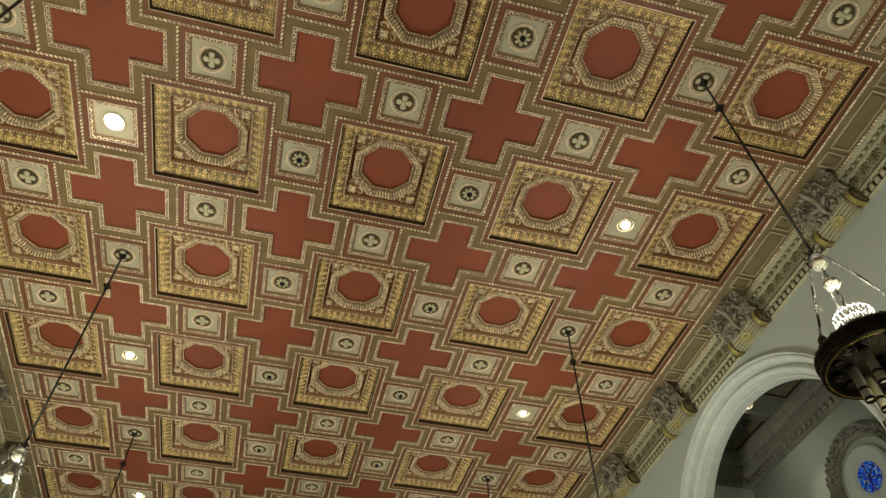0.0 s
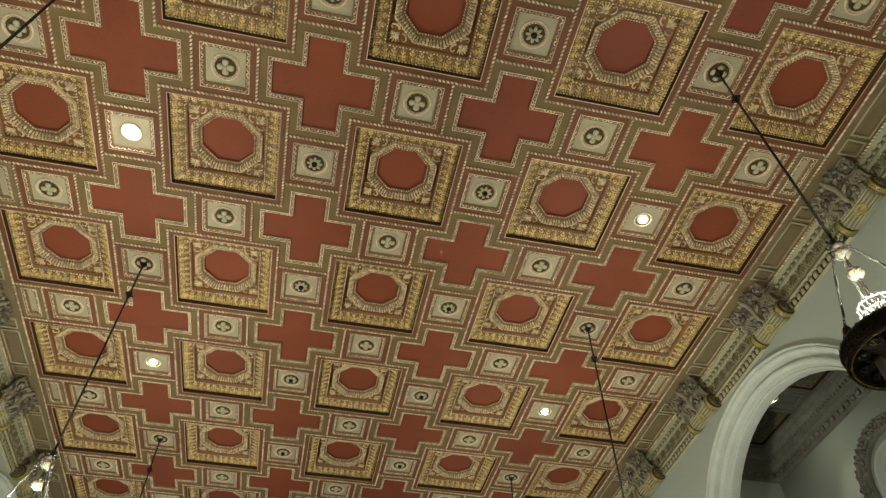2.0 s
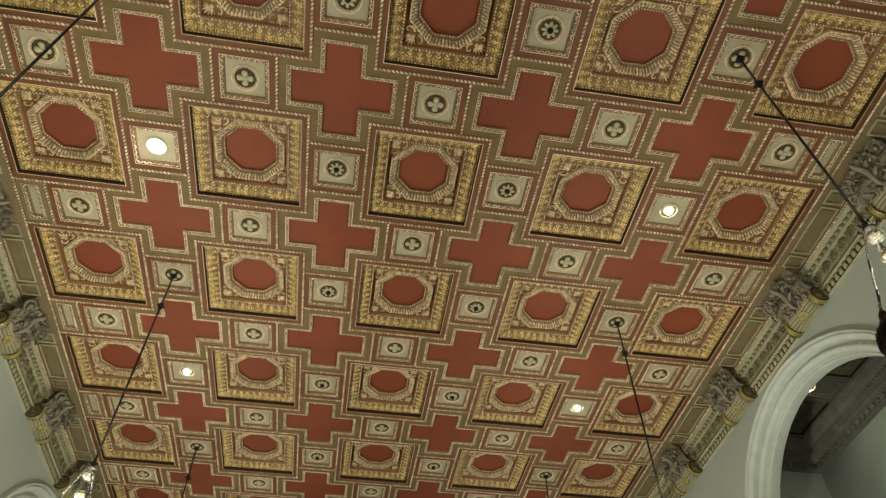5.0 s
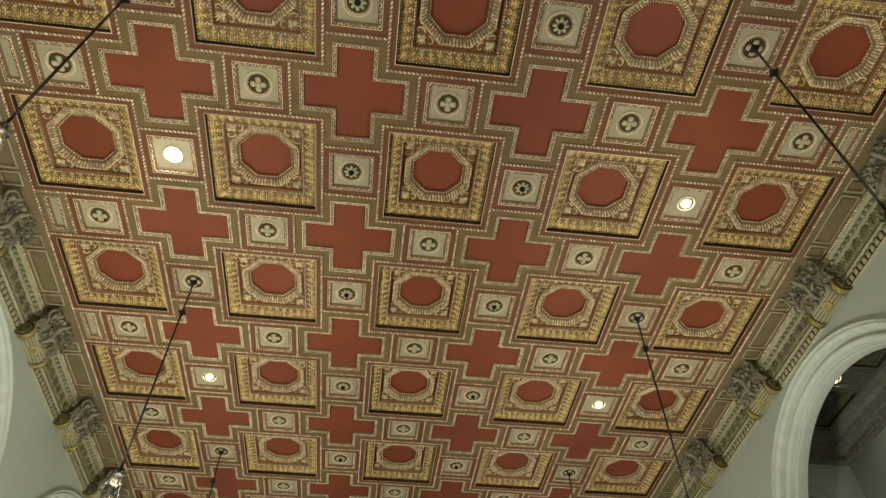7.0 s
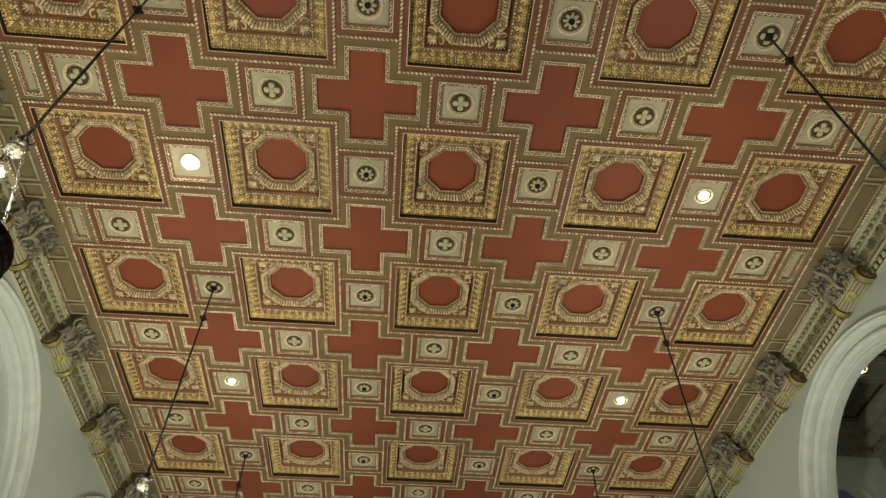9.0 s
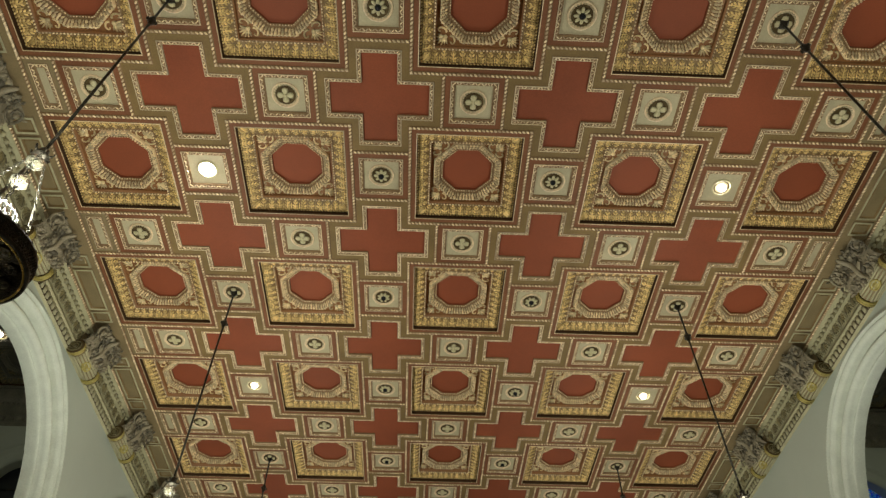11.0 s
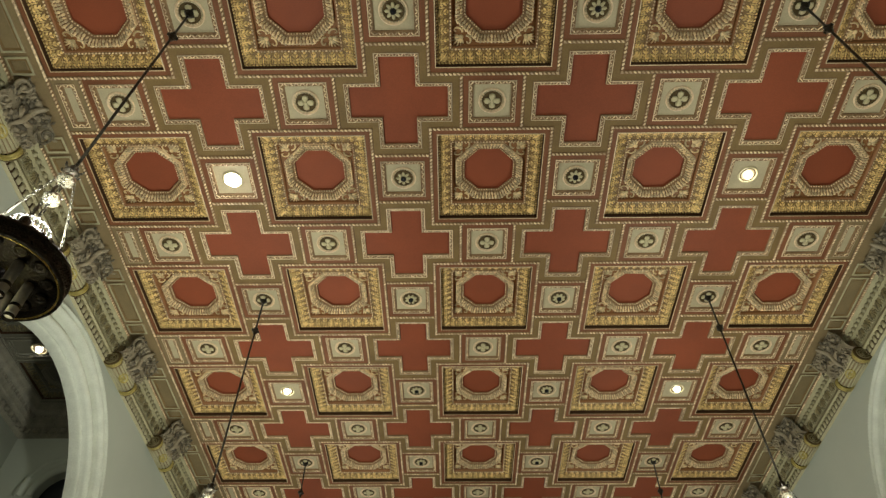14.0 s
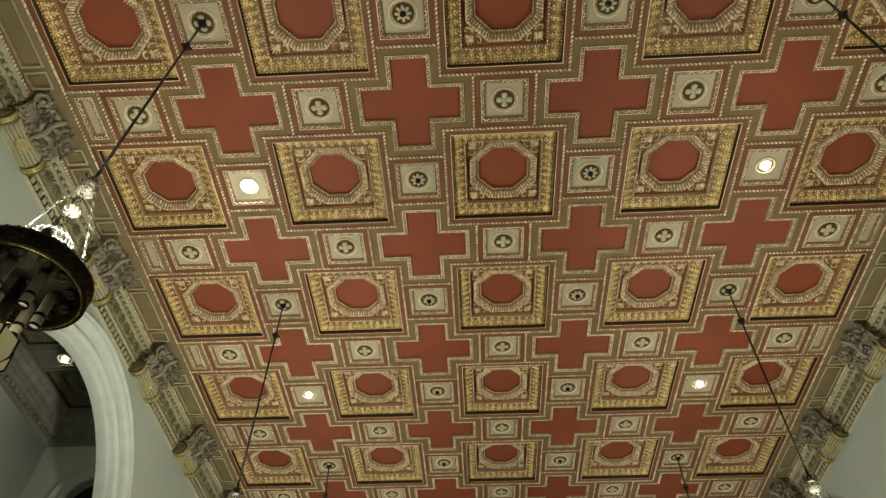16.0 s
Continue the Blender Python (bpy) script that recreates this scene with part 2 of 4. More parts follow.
def lathe(profile, sides=24, wave=None):
    """Turned about z: profile of (radius, height)."""
    v, f = [], []
    for r, z in profile:
        for s in range(sides):
            u = 2 * math.pi * s / sides
            k = 1 + (wave(u) if wave else 0)
            v.append((r * k * math.cos(u), r * k * math.sin(u), z))
    for i in range(len(profile) - 1):
        for s in range(sides):
            f.append((i * sides + s, i * sides + (s + 1) % sides, (i + 1) * sides + (s + 1) % sides, (i + 1) * sides + s))
    return np.array(v), f


def box(x0, y0, z0, x1, y1, z1, b=0.0):
    """A box with its upright edges chamfered by b."""
    if b <= 0:
        ring = [(x0, y0), (x1, y0), (x1, y1), (x0, y1)]
    else:
        ring = [(x0 + b, y0), (x1 - b, y0), (x1, y0 + b), (x1, y1 - b), (x1 - b, y1), (x0 + b, y1), (x0, y1 - b), (x0, y0 + b)]
    k = len(ring)
    v = [(x, y, z0) for x, y in ring] + [(x, y, z1) for x, y in ring]
    f = [(i, (i + 1) % k, k + (i + 1) % k, k + i) for i in range(k)] + [tuple(range(k - 1, -1, -1)), tuple(range(k, 2 * k))]
    return np.array(v, float), f


def square(h, z, hy=None):
    hy = h if hy is None else hy
    return [(-h, -hy, z), (h, -hy, z), (h, hy, z), (-h, hy, z)]


def octagon(a, z):
    c = a / math.cos(math.pi / 8)
    return [(c * math.cos(math.pi / 8 + math.pi / 4 * k), c * math.sin(math.pi / 8 + math.pi / 4 * k), z) for k in range(8)]


def crossed(a, l, z):
    """A Greek cross: half the arm's width, half the whole length."""
    return [(a, a, z), (a, l, z), (-a, l, z), (-a, a, z), (-l, a, z), (-l, -a, z), (-a, -a, z), (-a, -l, z), (a, -l, z), (a, -a, z), (l, -a, z), (l, a, z)]


def along(loop, pitch, inset=0.0, closed=True):
    """Places and turns at an even pitch along a polygon."""
    out = []
    k = len(loop)
    for i in range(k if closed else k - 1):
        a, b = np.array(loop[i][:2]), np.array(loop[(i + 1) % k][:2])
        d = b - a
        ln = np.hypot(*d)
        n = max(1, round((ln - 2 * inset) / pitch))
        for s in range(n):
            q = a + d * ((inset + (s + 0.5) * (ln - 2 * inset) / n) / ln)
            out.append((q[0], q[1], math.atan2(d[1], d[0]), (ln - 2 * inset) / n))
    return out


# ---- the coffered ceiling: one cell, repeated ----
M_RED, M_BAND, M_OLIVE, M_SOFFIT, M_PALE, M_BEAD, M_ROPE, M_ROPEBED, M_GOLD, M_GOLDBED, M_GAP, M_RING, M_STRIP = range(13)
M_CREAM, M_PANEL, M_PALM = 13, 14, 15
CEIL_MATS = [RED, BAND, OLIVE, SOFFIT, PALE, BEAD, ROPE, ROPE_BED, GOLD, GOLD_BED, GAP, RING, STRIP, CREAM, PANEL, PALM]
rnd = random.Random(4)


def bead_row(p, loop, z, pitch=0.05, size=(0.021, 0.015, 0.014), mat=5, inset=0.0, closed=True, skew=0.5, nu=6):
    """Small twisted beads along a line."""
    for x, y, a, step in along(loop, pitch, inset, closed):
        v, f = ball((x, y, z), (step * size[0] / pitch, size[1], size[2]), nu, 3, a + skew)
        p.put(v, f, mat)


def zigzag(p, loop, z, pitch=0.033, mat=5):
    """Slanting bars, turned this way and that, like a flattened rope."""
    for n, (x, y, a, step) in enumerate(along(loop, pitch)):
        t = a + (0.75 if n % 2 else -0.75)
        v, f = ball((x, y, z - 0.004), (0.023, 0.0085, 0.013), 4, 3, t)
        p.put(v, f, mat)


def tongue(p, x, y, z, ang, width, length, rise, mat, lobes=3):
    """An acanthus tongue: ridged leaf lobes that lean inwards and up. ang: the way it points."""
    for k in range(lobes):
        o = (k - (lobes - 1) / 2) * width / lobes
        s = 1.0 if k == (lobes - 1) / 2 else 0.8
        cx, cy = x - math.sin(ang) * o, y + math.cos(ang) * o
        v, f = ball((0, 0, 0), (length * 0.5 * s, width / lobes * 0.62, 0.013 * s), 5, 3)
        slope = rise / length
        v[:, 2] += v[:, 0] * slope
        v[:, 2] -= 0.010 * np.cos(v[:, 0] / length * 7)
        c, sn = math.cos(ang), math.sin(ang)
        w = np.column_stack([v[:, 0] * c - v[:, 1] * sn + cx, v[:, 0] * sn + v[:, 1] * c + cy, v[:, 2] + z])
        p.put(w, f, mat)


def palmette(p, x, y, z, ang, s, mat):
    """A fan of five petals over two scrolls."""
    c, sn = math.cos(ang), math.sin(ang)

    def place(v):
        v = np.asarray(v, float)
        return np.column_stack([v[:, 0] * c - v[:, 1] * sn + x, v[:, 0] * sn + v[:, 1] * c + y, v[:, 2] + z])

    for k in range(-3, 4):
        a = k * 0.36
        ln = s * (0.52 - 0.05 * abs(k))
        v, f = ball((0, 0, 0), (ln * 0.5, s * 0.046, 0.013), 6, 3)
        v[:, 0] += ln * 0.55
        v = v @ np.array([[math.cos(a), math.sin(a), 0], [-math.sin(a), math.cos(a), 0], [0, 0, 1]])
        p.put(place(v), f, mat)
    for sg in (-1, 1):
        pts = []
        for i in range(9):
            u = i / 8 * 4.6
            r = s * (0.25 - 0.044 * u)
            pts.append((-s * 0.06 + r * math.cos(u + 2.2) * 0.9, sg * (s * 0.34 + r * math.sin(u - 1.2)), 0))
        v, f = tube(pts, [0.013 - 0.0007 * i for i in range(9)], 4)
        p.put(place(v), f, mat)
    v, f = ball((0, 0, -0.004), (s * 0.12, s * 0.12, 0.018), 6, 3)
    p.put(place(v), f, mat)


def leaflet(p, a, u0, d0, u1, d1, w, h, mat):
    """A lobe lying on the gilt slope, between two places given along the side and by distance from the middle."""
    if max(abs(u0) - d0, abs(u1) - d1) > -0.008:
        return
    ln, t = math.hypot(u1 - u0, d1 - d0), math.atan2(d1 - d0, u1 - u0)
    v, f = ball((0, 0, 0), (ln * 0.62, w * 1.25, h), 6, 3)
    u = (u0 + u1) / 2 + v[:, 0] * math.cos(t) - v[:, 1] * math.sin(t)
    d = (d0 + d1) / 2 + v[:, 0] * math.sin(t) + v[:, 1] * math.cos(t)
    z = 0.058 + (0.572 - d) * 0.44 + v[:, 2]
    p.put(np.column_stack([d * math.cos(a) - u * math.sin(a), d * math.sin(a) + u * math.cos(a), z]), f, mat)


def coffer(p, flat=0.65, gold=M_GOLD, goldbed=M_GOLDBED, red=M_RED, band=M_BAND, soffit=M_SOFFIT, ring=M_RING):
    """A square coffer with a gilt frame, an octagonal ring and palmettes in its corners."""
    # flat band, step coloured dark as shade, gilt slope with darkened hollows, inner fillet
    p.loft([square(flat, 0), square(0.605, 0)], band)
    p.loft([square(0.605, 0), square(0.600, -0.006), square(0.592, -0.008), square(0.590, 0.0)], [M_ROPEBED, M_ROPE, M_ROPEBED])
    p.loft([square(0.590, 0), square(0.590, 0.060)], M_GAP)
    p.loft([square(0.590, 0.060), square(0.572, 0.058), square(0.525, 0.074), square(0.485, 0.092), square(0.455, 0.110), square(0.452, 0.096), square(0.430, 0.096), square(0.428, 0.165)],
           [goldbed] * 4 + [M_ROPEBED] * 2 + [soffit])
    # leaves on the gilt slope
    for k in range(4):
        a = k * math.pi / 2
        # acanthus leaves side by side, each a rib with three pairs of lobes and a curled tip, darts between
        n = 12
        for i in range(n):
            o = (i - (n - 1) / 2) * 0.0955
            lobes = [(0, 0.568, 0, 0.470, 0.008, 0.016), (0.0478, 0.566, 0.0478, 0.492, 0.006, 0.010)]
            for g in (-1, 1):
                lobes += [(g * 0.006, 0.560, g * 0.038, 0.546, 0.011, 0.014), (g * 0.005, 0.538, g * 0.037, 0.514, 0.011, 0.013), (g * 0.004, 0.508, g * 0.028, 0.478, 0.010, 0.012)]
            for u0, d0, u1, d1, w, h in lobes:
                leaflet(p, a, o + u0, d0, o + u1 + rnd.uniform(-0.003, 0.003), d1 + rnd.uniform(-0.003, 0.003), w, h, gold)
            leaflet(p, a, o - 0.016, 0.466, o + 0.016, 0.466, 0.009, 0.020, gold)
        # mitre leaf
        x, y = 0.527 * (math.cos(a) - math.sin(a)), 0.527 * (math.sin(a) + math.cos(a))
        tongue(p, x, y, 0.072, a + math.pi * 1.25, 0.085, 0.17, 0.045, gold)
    bead_row(p, square(0.578, 0), 0.058, 0.036, (0.016, 0.010, 0.010), gold, skew=0.5, nu=5)
    bead_row(p, square(0.441, 0), 0.091, 0.036, (0.013, 0.010, 0.012), M_BEAD, skew=0.0, nu=5)
    # ground with an eight-sided opening, ring, and the red field
    o8, s4 = octagon(0.390, 0.165), square(0.428, 0.165)
    v = np.array(o8 + [s4[2], s4[3], s4[0], s4[1]])
    # octagon corners run from 22.5 degrees; square corners at 45, 135, 225, 315
    p.put(v, [(8, 1, 0), (9, 3, 2), (10, 5, 4), (11, 7, 6), (8, 9, 2, 1), (9, 10, 4, 3), (10, 11, 6, 5), (11, 8, 0, 7)], soffit)
    p.loft([octagon(0.390, 0.165), octagon(0.388, 0.135), octagon(0.372, 0.124), octagon(0.345, 0.146), octagon(0.316, 0.176), octagon(0.300, 0.194), octagon(0.298, 0.188), octagon(0.288, 0.190), octagon(0.283, 0.200), octagon(0.282, 0.225)],
           [ring, ring] + [M_ROPEBED] * 6 + [red])
    # leaf lumps on the sloping ring, a scalloped outer edge, and beads within
    for row, (r8, z8) in enumerate(((0.357, 0.130), (0.332, 0.156))):
        for n8, (x, y, a, step) in enumerate(along(octagon(r8, 0), 0.036)):
            v, f = ball((0, 0, 0), (step * (0.46 if (n8 + row) % 2 else 0.30), 0.019, 0.015), 6, 3, 0.5 if n8 % 2 else -0.5)
            v[:, 2] += v[:, 1] * 0.95
            c, sn = math.cos(a), math.sin(a)
            p.put(np.column_stack([v[:, 0] * c - v[:, 1] * sn + x, v[:, 0] * sn + v[:, 1] * c + y, v[:, 2] + z8]), f, ring)
    for x, y, a, step in along(octagon(0.380, 0), 0.041):
        v, f = ball((x, y, 0.129), (step * 0.40, 0.016, 0.012), 5, 3, a)
        p.put(v, f, ring)
    bead_row(p, octagon(0.293, 0), 0.186, 0.032, (0.011, 0.008, 0.010), M_BEAD, skew=0.0, nu=5)
    p.put(octagon(0.282, 0.225), [tuple(range(8))], red)
    for k in range(4):
        a = math.pi / 4 + k * math.pi / 2
        palmette(p, 0.468 * math.cos(a), 0.468 * math.sin(a), 0.152, a, 0.235, M_PALM)


def framed_panel(p, hx, hy, flat, band, rope=0.055, depth=0.03, pale=M_PALE):
    """A flat band, a rope moulding and a sunk pale panel."""
    ix, iy = hx - flat, hy - flat
    p.loft([square(hx, 0, hy), square(ix, 0, iy)], band)
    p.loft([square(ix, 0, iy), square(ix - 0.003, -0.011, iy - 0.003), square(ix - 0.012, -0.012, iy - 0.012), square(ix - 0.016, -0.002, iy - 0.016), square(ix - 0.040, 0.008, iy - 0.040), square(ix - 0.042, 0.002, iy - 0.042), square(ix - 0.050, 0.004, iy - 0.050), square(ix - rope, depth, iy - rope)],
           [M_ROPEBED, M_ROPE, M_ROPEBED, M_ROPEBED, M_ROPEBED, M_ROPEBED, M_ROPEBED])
    zigzag(p, square(ix - 0.028, 0, iy - 0.028), 0.002)
    p.put(square(ix - rope, depth, iy - rope), [(0, 1, 2, 3)], pale)


def cross_panel(p):
    """The red cross with its olive border."""
    p.loft([crossed(0.31, 0.65, 0), crossed(0.235, 0.575, 0)], M_OLIVE)
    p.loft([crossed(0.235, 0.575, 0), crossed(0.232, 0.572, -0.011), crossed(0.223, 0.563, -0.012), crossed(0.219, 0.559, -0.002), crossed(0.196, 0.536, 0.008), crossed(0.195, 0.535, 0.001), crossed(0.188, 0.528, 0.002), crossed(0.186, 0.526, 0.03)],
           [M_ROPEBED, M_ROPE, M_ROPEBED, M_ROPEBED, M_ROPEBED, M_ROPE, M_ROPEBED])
    zigzag(p, crossed(0.2075, 0.5475, 0), 0.002)
    c = crossed(0.186, 0.526, 0.03)
    p.put(c, [(0, 3, 6, 9), (0, 1, 2, 3), (3, 4, 5, 6), (6, 7, 8, 9), (9, 10, 11, 0)], M_RED)


def rib(p, a, b, z=0.0, w=0.020):
    """A half-round moulding with twisted beads, from a to b."""
    a, b = np.array(a, float), np.array(b, float)
    d = (b - a) / np.hypot(*(b - a))
    n = np.array([-d[1], d[0]])
    prof = [(-w, 0.0), (-w, -0.006), (-w * 0.5, -0.012), (w * 0.5, -0.012), (w, -0.006), (w, 0.0)]
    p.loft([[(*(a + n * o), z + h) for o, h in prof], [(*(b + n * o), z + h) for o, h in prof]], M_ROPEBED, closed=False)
    bead_row(p, [a, b], z - 0.013, 0.044, (0.023, 0.0125, 0.014), M_BEAD, closed=False, skew=0.6)


def shifted(arr, dx, dy, sc=1.0, z=0.0):
    v, f, m = arr
    w = v * sc
    return w + np.array([dx, dy, z]), f, m


def gathered(blocks):
    vs, fs, ms, n = [], [], [], 0
    for v, f, m in blocks:
        vs.append(v)
        fs.extend([tuple(i + n for i in g) for g in f])
        ms.extend(m)
        n += len(v)
    return np.concatenate(vs), fs, ms


def template(build):
    p = Parts()
    build(p)
    return p.arrays()


T_COFFER = template(coffer)
T_ROSE = template(lambda p: framed_panel(p, 0.31, 0.31, 0.055, M_BAND))
T_SIDE = template(lambda p: framed_panel(p, 0.145, 0.31, 0.045, M_STRIP))
T_CROSS = template(cross_panel)


def frame_of_coffer(p):
    c = [(-0.67, -0.67), (0.67, -0.67), (0.67, 0.67), (-0.67, 0.67)]
    for k in range(4):
        a, b = np.array(c[k]), np.array(c[(k + 1) % 4])
        d = (b - a) / 1.34 * 0.02
        rib(p, a - d, b + d)


T_FRAME = template(frame_of_coffer)
T_RIBX = template(lambda p: [rib(p, (-0.31, s), (0.31, s)) for s in (-0.33, 0.33)])
T_RIBY = template(lambda p: [rib(p, (s, -0.31), (s, 0.31)) for s in (-0.33, 0.33)])
blocks = []
for j in range(ROW_A, ROW_B + 1):
    for i in range(-2, 3):
        x, y = PX * i, PX * j
        blocks += [shifted(T_COFFER, x, y), shifted(T_FRAME, x, y), shifted(T_ROSE, x, y + 1), shifted(T_RIBY, x, y + 1)]
        if i < 2:
            blocks += [shifted(T_ROSE, x + 1, y), shifted(T_RIBX, x + 1, y), shifted(T_CROSS, x + 1, y + 1)]
    for s in (-1, 1):
        blocks.append(shifted(T_SIDE, s * 4.50, PX * j + 1))
# the plain strip beyond the outer beads
strip = Parts()
for s in (-1, 1):
    ya, yb = PX * (ROW_A - 0.5), PX * (ROW_B + 0.5)
    strip.put([(s * 4.69, ya, 0), (s * 5.06, ya, 0), (s * 5.06, yb, 0), (s * 4.69, yb, 0)], [(0, 1, 2, 3)], M_STRIP)
    rib(strip, (s * 4.67, ya), (s * 4.67, yb), 0.0)
    rib(strip, (s * 5.045, ya), (s * 5.045, yb), -0.006, 0.016)
blocks.append(strip.arrays())


def strip_panel(hx, hy):
    def build(p):
        p.loft([square(hx, 0, hy), square(hx, -0.022, hy), square(hx - 0.014, -0.026, hy - 0.014), square(hx - 0.026, -0.022, hy - 0.026), square(hx - 0.03, -0.004, hy - 0.03), square(hx - 0.052, -0.004, hy - 0.052), square(hx - 0.055, -0.016, hy - 0.055)], [M_STRIP, M_CREAM, M_CREAM, M_OLIVE, M_OLIVE, M_PANEL])
        p.put(square(hx - 0.055, -0.016, hy - 0.055), [(0, 1, 2, 3)], M_PANEL)
    return template(build)


T_LONG, T_SHORT = strip_panel(0.125, 0.375), strip_panel(0.125, 0.105)
for j in range(ROW_A, ROW_B + 1):
    for s in (-1, 1):
        blocks.append(shifted(T_LONG, s * 4.88, PX * j))
        blocks += [shifted(T_SHORT, s * 4.88, PX * j + o) for o in (-0.52, 0.52)]
v, f, m = gathered(blocks)
v[:, 1] *= SY
v[:, 2] += H
ceiling = new("ceiling", mesh_of("ceiling", (v, f, m), CEIL_MATS))
tagged(ceiling, "red and gilt coffered plaster ceiling with crosses and octagons", "ceiling", kind="structure")
slab = new("ceiling_slab", mesh_of("ceiling_slab", template(lambda p: p.put(*box(-7.6, Y0, H + 0.30, 7.6, Y1, H + 0.50))), [DARKCEIL]))
tagged(slab, "plain dark slab above the coffered ceiling", "ceiling", kind="structure")


# ---- walls with arches ----
ARCHES = [ARCH_Y + ARCH_STEP * k for k in (-1, 0, 1, 2)]
ARCH_ANGLES = [math.pi * i / 36 for i in range(37)]


def arched_sheet(p, x, centres, r, z_spring, z_top, ya, yb, flip=False, z_floor=0.0, axis="x"):
    """An upright sheet with round-headed openings down to the floor."""
    def q(y, z):
        return (x, y, z) if axis == "x" else (y, x, z)
    edges = [ya]
    for c in centres:
        curve = [(c - r * math.cos(a), z_spring + r * math.sin(a)) for a in ARCH_ANGLES]
        p.put([q(edges[-1], z_floor), q(c - r, z_floor), q(c - r, z_spring), q(c - r, z_top), q(edges[-1], z_top)], [(0, 1, 2, 3, 4)])
        low = [q(y, z) for y, z in curve]
        top = [q(y, z_top) for y, z in curve]
        k = len(curve)
        p.put(low + top, [(i, i + 1, k + i + 1, k + i) for i in range(k - 1)])
        edges.append(c + r)
    p.put([q(edges[-1], z_floor), q(yb, z_floor), q(yb, z_top), q(edges[-1], z_top)], [(0, 1, 2, 3)])


def archivolt(profile, z_floor, sides=ARCH_ANGLES):
    """Stepped mouldings round an arch and down its jambs. profile: radius, depth into the wall."""
    p = Parts()
    loops = []
    for r, d in profile:
        loops.append([(d, -r, z_floor)] + [(d, -r * math.cos(a), r * math.sin(a)) for a in sides] + [(d, r, z_floor)])
    p.loft(loops, 0, closed=False)
    return p


# share of the way from the inner to the outer radius, and depth into the wall
ARCH_STEPS = [(1, 0), (1, -0.045), (0.985, -0.058), (0.955, -0.064), (0.925, -0.058), (0.91, -0.040), (0.905, 0.015), (0.875, 0.016), (0.87, -0.030), (0.83, -0.036), (0.76, -0.030), (0.69, -0.016), (0.64, 0.004), (0.625, 0.022),
              (0.62, 0.085), (0.59, 0.115), (0.54, 0.124), (0.49, 0.115), (0.46, 0.090), (0.45, 0.062), (0.435, 0.050), (0.38, 0.040), (0.31, 0.038), (0.24, 0.048), (0.18, 0.068), (0.15, 0.092), (0.14, 0.165), (0.11, 0.170), (0.085, 0.146), (0.045, 0.150), (0.012, 0.175), (0, 0.302)]
ARCH_RADII = {1: (1.84, 2.12), -1: (1.785, 2.105)}


for side, tag in ((-1, "west"), (1, "east")):
    p = Parts()
    r_in, r_out = ARCH_RADII[side]
    arched_sheet(p, side * WALL, ARCHES, r_out - 0.02, ARCH_Z, H + 0.2, Y0, Y1)
    arched_sheet(p, side * WALL_BACK, ARCHES, r_in, ARCH_Z, H + 0.2, Y0, Y1)
    tagged(part("wall_" + tag, p, PLASTER), "pale grey-green plastered nave wall with tall arches", "wall", kind="structure")
    a_mesh = archivolt([(r_in + k * (r_out - r_in), dp) for k, dp in ARCH_STEPS], -ARCH_Z)
    for k, ay in enumerate(ARCHES):
        p = Parts()
        # carved dots along two of the rolls
        for r, d, pitch, s in ((r_in + q * (r_out - r_in), dp, pt, sz) for q, dp, pt, sz in ((0.955, -0.064, 0.046, 0.014), (0.54, 0.120, 0.062, 0.018), (0.085, 0.146, 0.05, 0.009))):
            n = int(math.pi * r / pitch)
            for i in range(n):
                a = math.pi * (i + 0.5) / n
                p.put(*ball((d, -r * math.cos(a), r * math.sin(a)), (0.008, s, s), 5, 3))
        arch = thing("arch_surround", "pale stone arch surround with stepped roll mouldings", "arch", "nave arches", "structure",
                     Matrix.Translation((side * WALL, ay, ARCH_Z)) @ Matrix.Diagonal((side, 1, 1, 1)))
        part("moulding", a_mesh, STONE, arch, smooth=False)
        part("carved_beads", p, STONE, arch)

# ends of the nave and its floor, plain
for name, y, s in (("wall_south", Y0, -1), ("wall_north", Y1, 1)):
    p = Parts()
    p.put(*box(-9.5, min(y, y + s * 0.3), 0, 9.5, max(y, y + s * 0.3), H + 0.45))
    tagged(part(name, p, PLASTER), "plain plastered end wall of the nave", "wall", kind="structure")
p = Parts()
p.put(*box(-9.5, Y0 - 0.3, -0.2, 9.5, Y1 + 0.3, 0.0))
tagged(part("floor", p, FLOOR), "plain brown floor of the nave", "floor", kind="structure")

# ---- the nave cornice ----
CORNICE = [(5.055, 0.0), (5.055, -0.05), (5.068, -0.058), (5.075, -0.075), (5.09, -0.085), (5.10, -0.125), (5.108, -0.135), (5.112, -0.15), (5.135, -0.20), (5.15, -0.27), (5.152, -0.33), (5.135, -0.345),
           (5.138, -0.365), (5.16, -0.372), (5.185, -0.376), (5.185, -0.475), (5.195, -0.480), (5.20, -0.488), (5.22, -0.492)]

CORNICE_PITCH = 0.095


def leaf_spray(p, m, s, petals=5, mat=0, thick=0.012):
    """A small anthemion, in a plane set by m."""
    for k in range(petals):
        a = (k - (petals - 1) / 2) * 2.5 / petals
        v, f = ball((0, 0, 0), (s * 0.065, s * 0.27, thick), 6, 3)
        v[:, 1] += s * 0.28
        c, sn = math.cos(a), math.sin(a)
        v = np.column_stack([v[:, 0] * c + v[:, 1] * sn, -v[:, 0] * sn + v[:, 1] * c, v[:, 2]])
        p.put(np.array([tuple(m @ Vector(q)) for q in v]), f, mat)


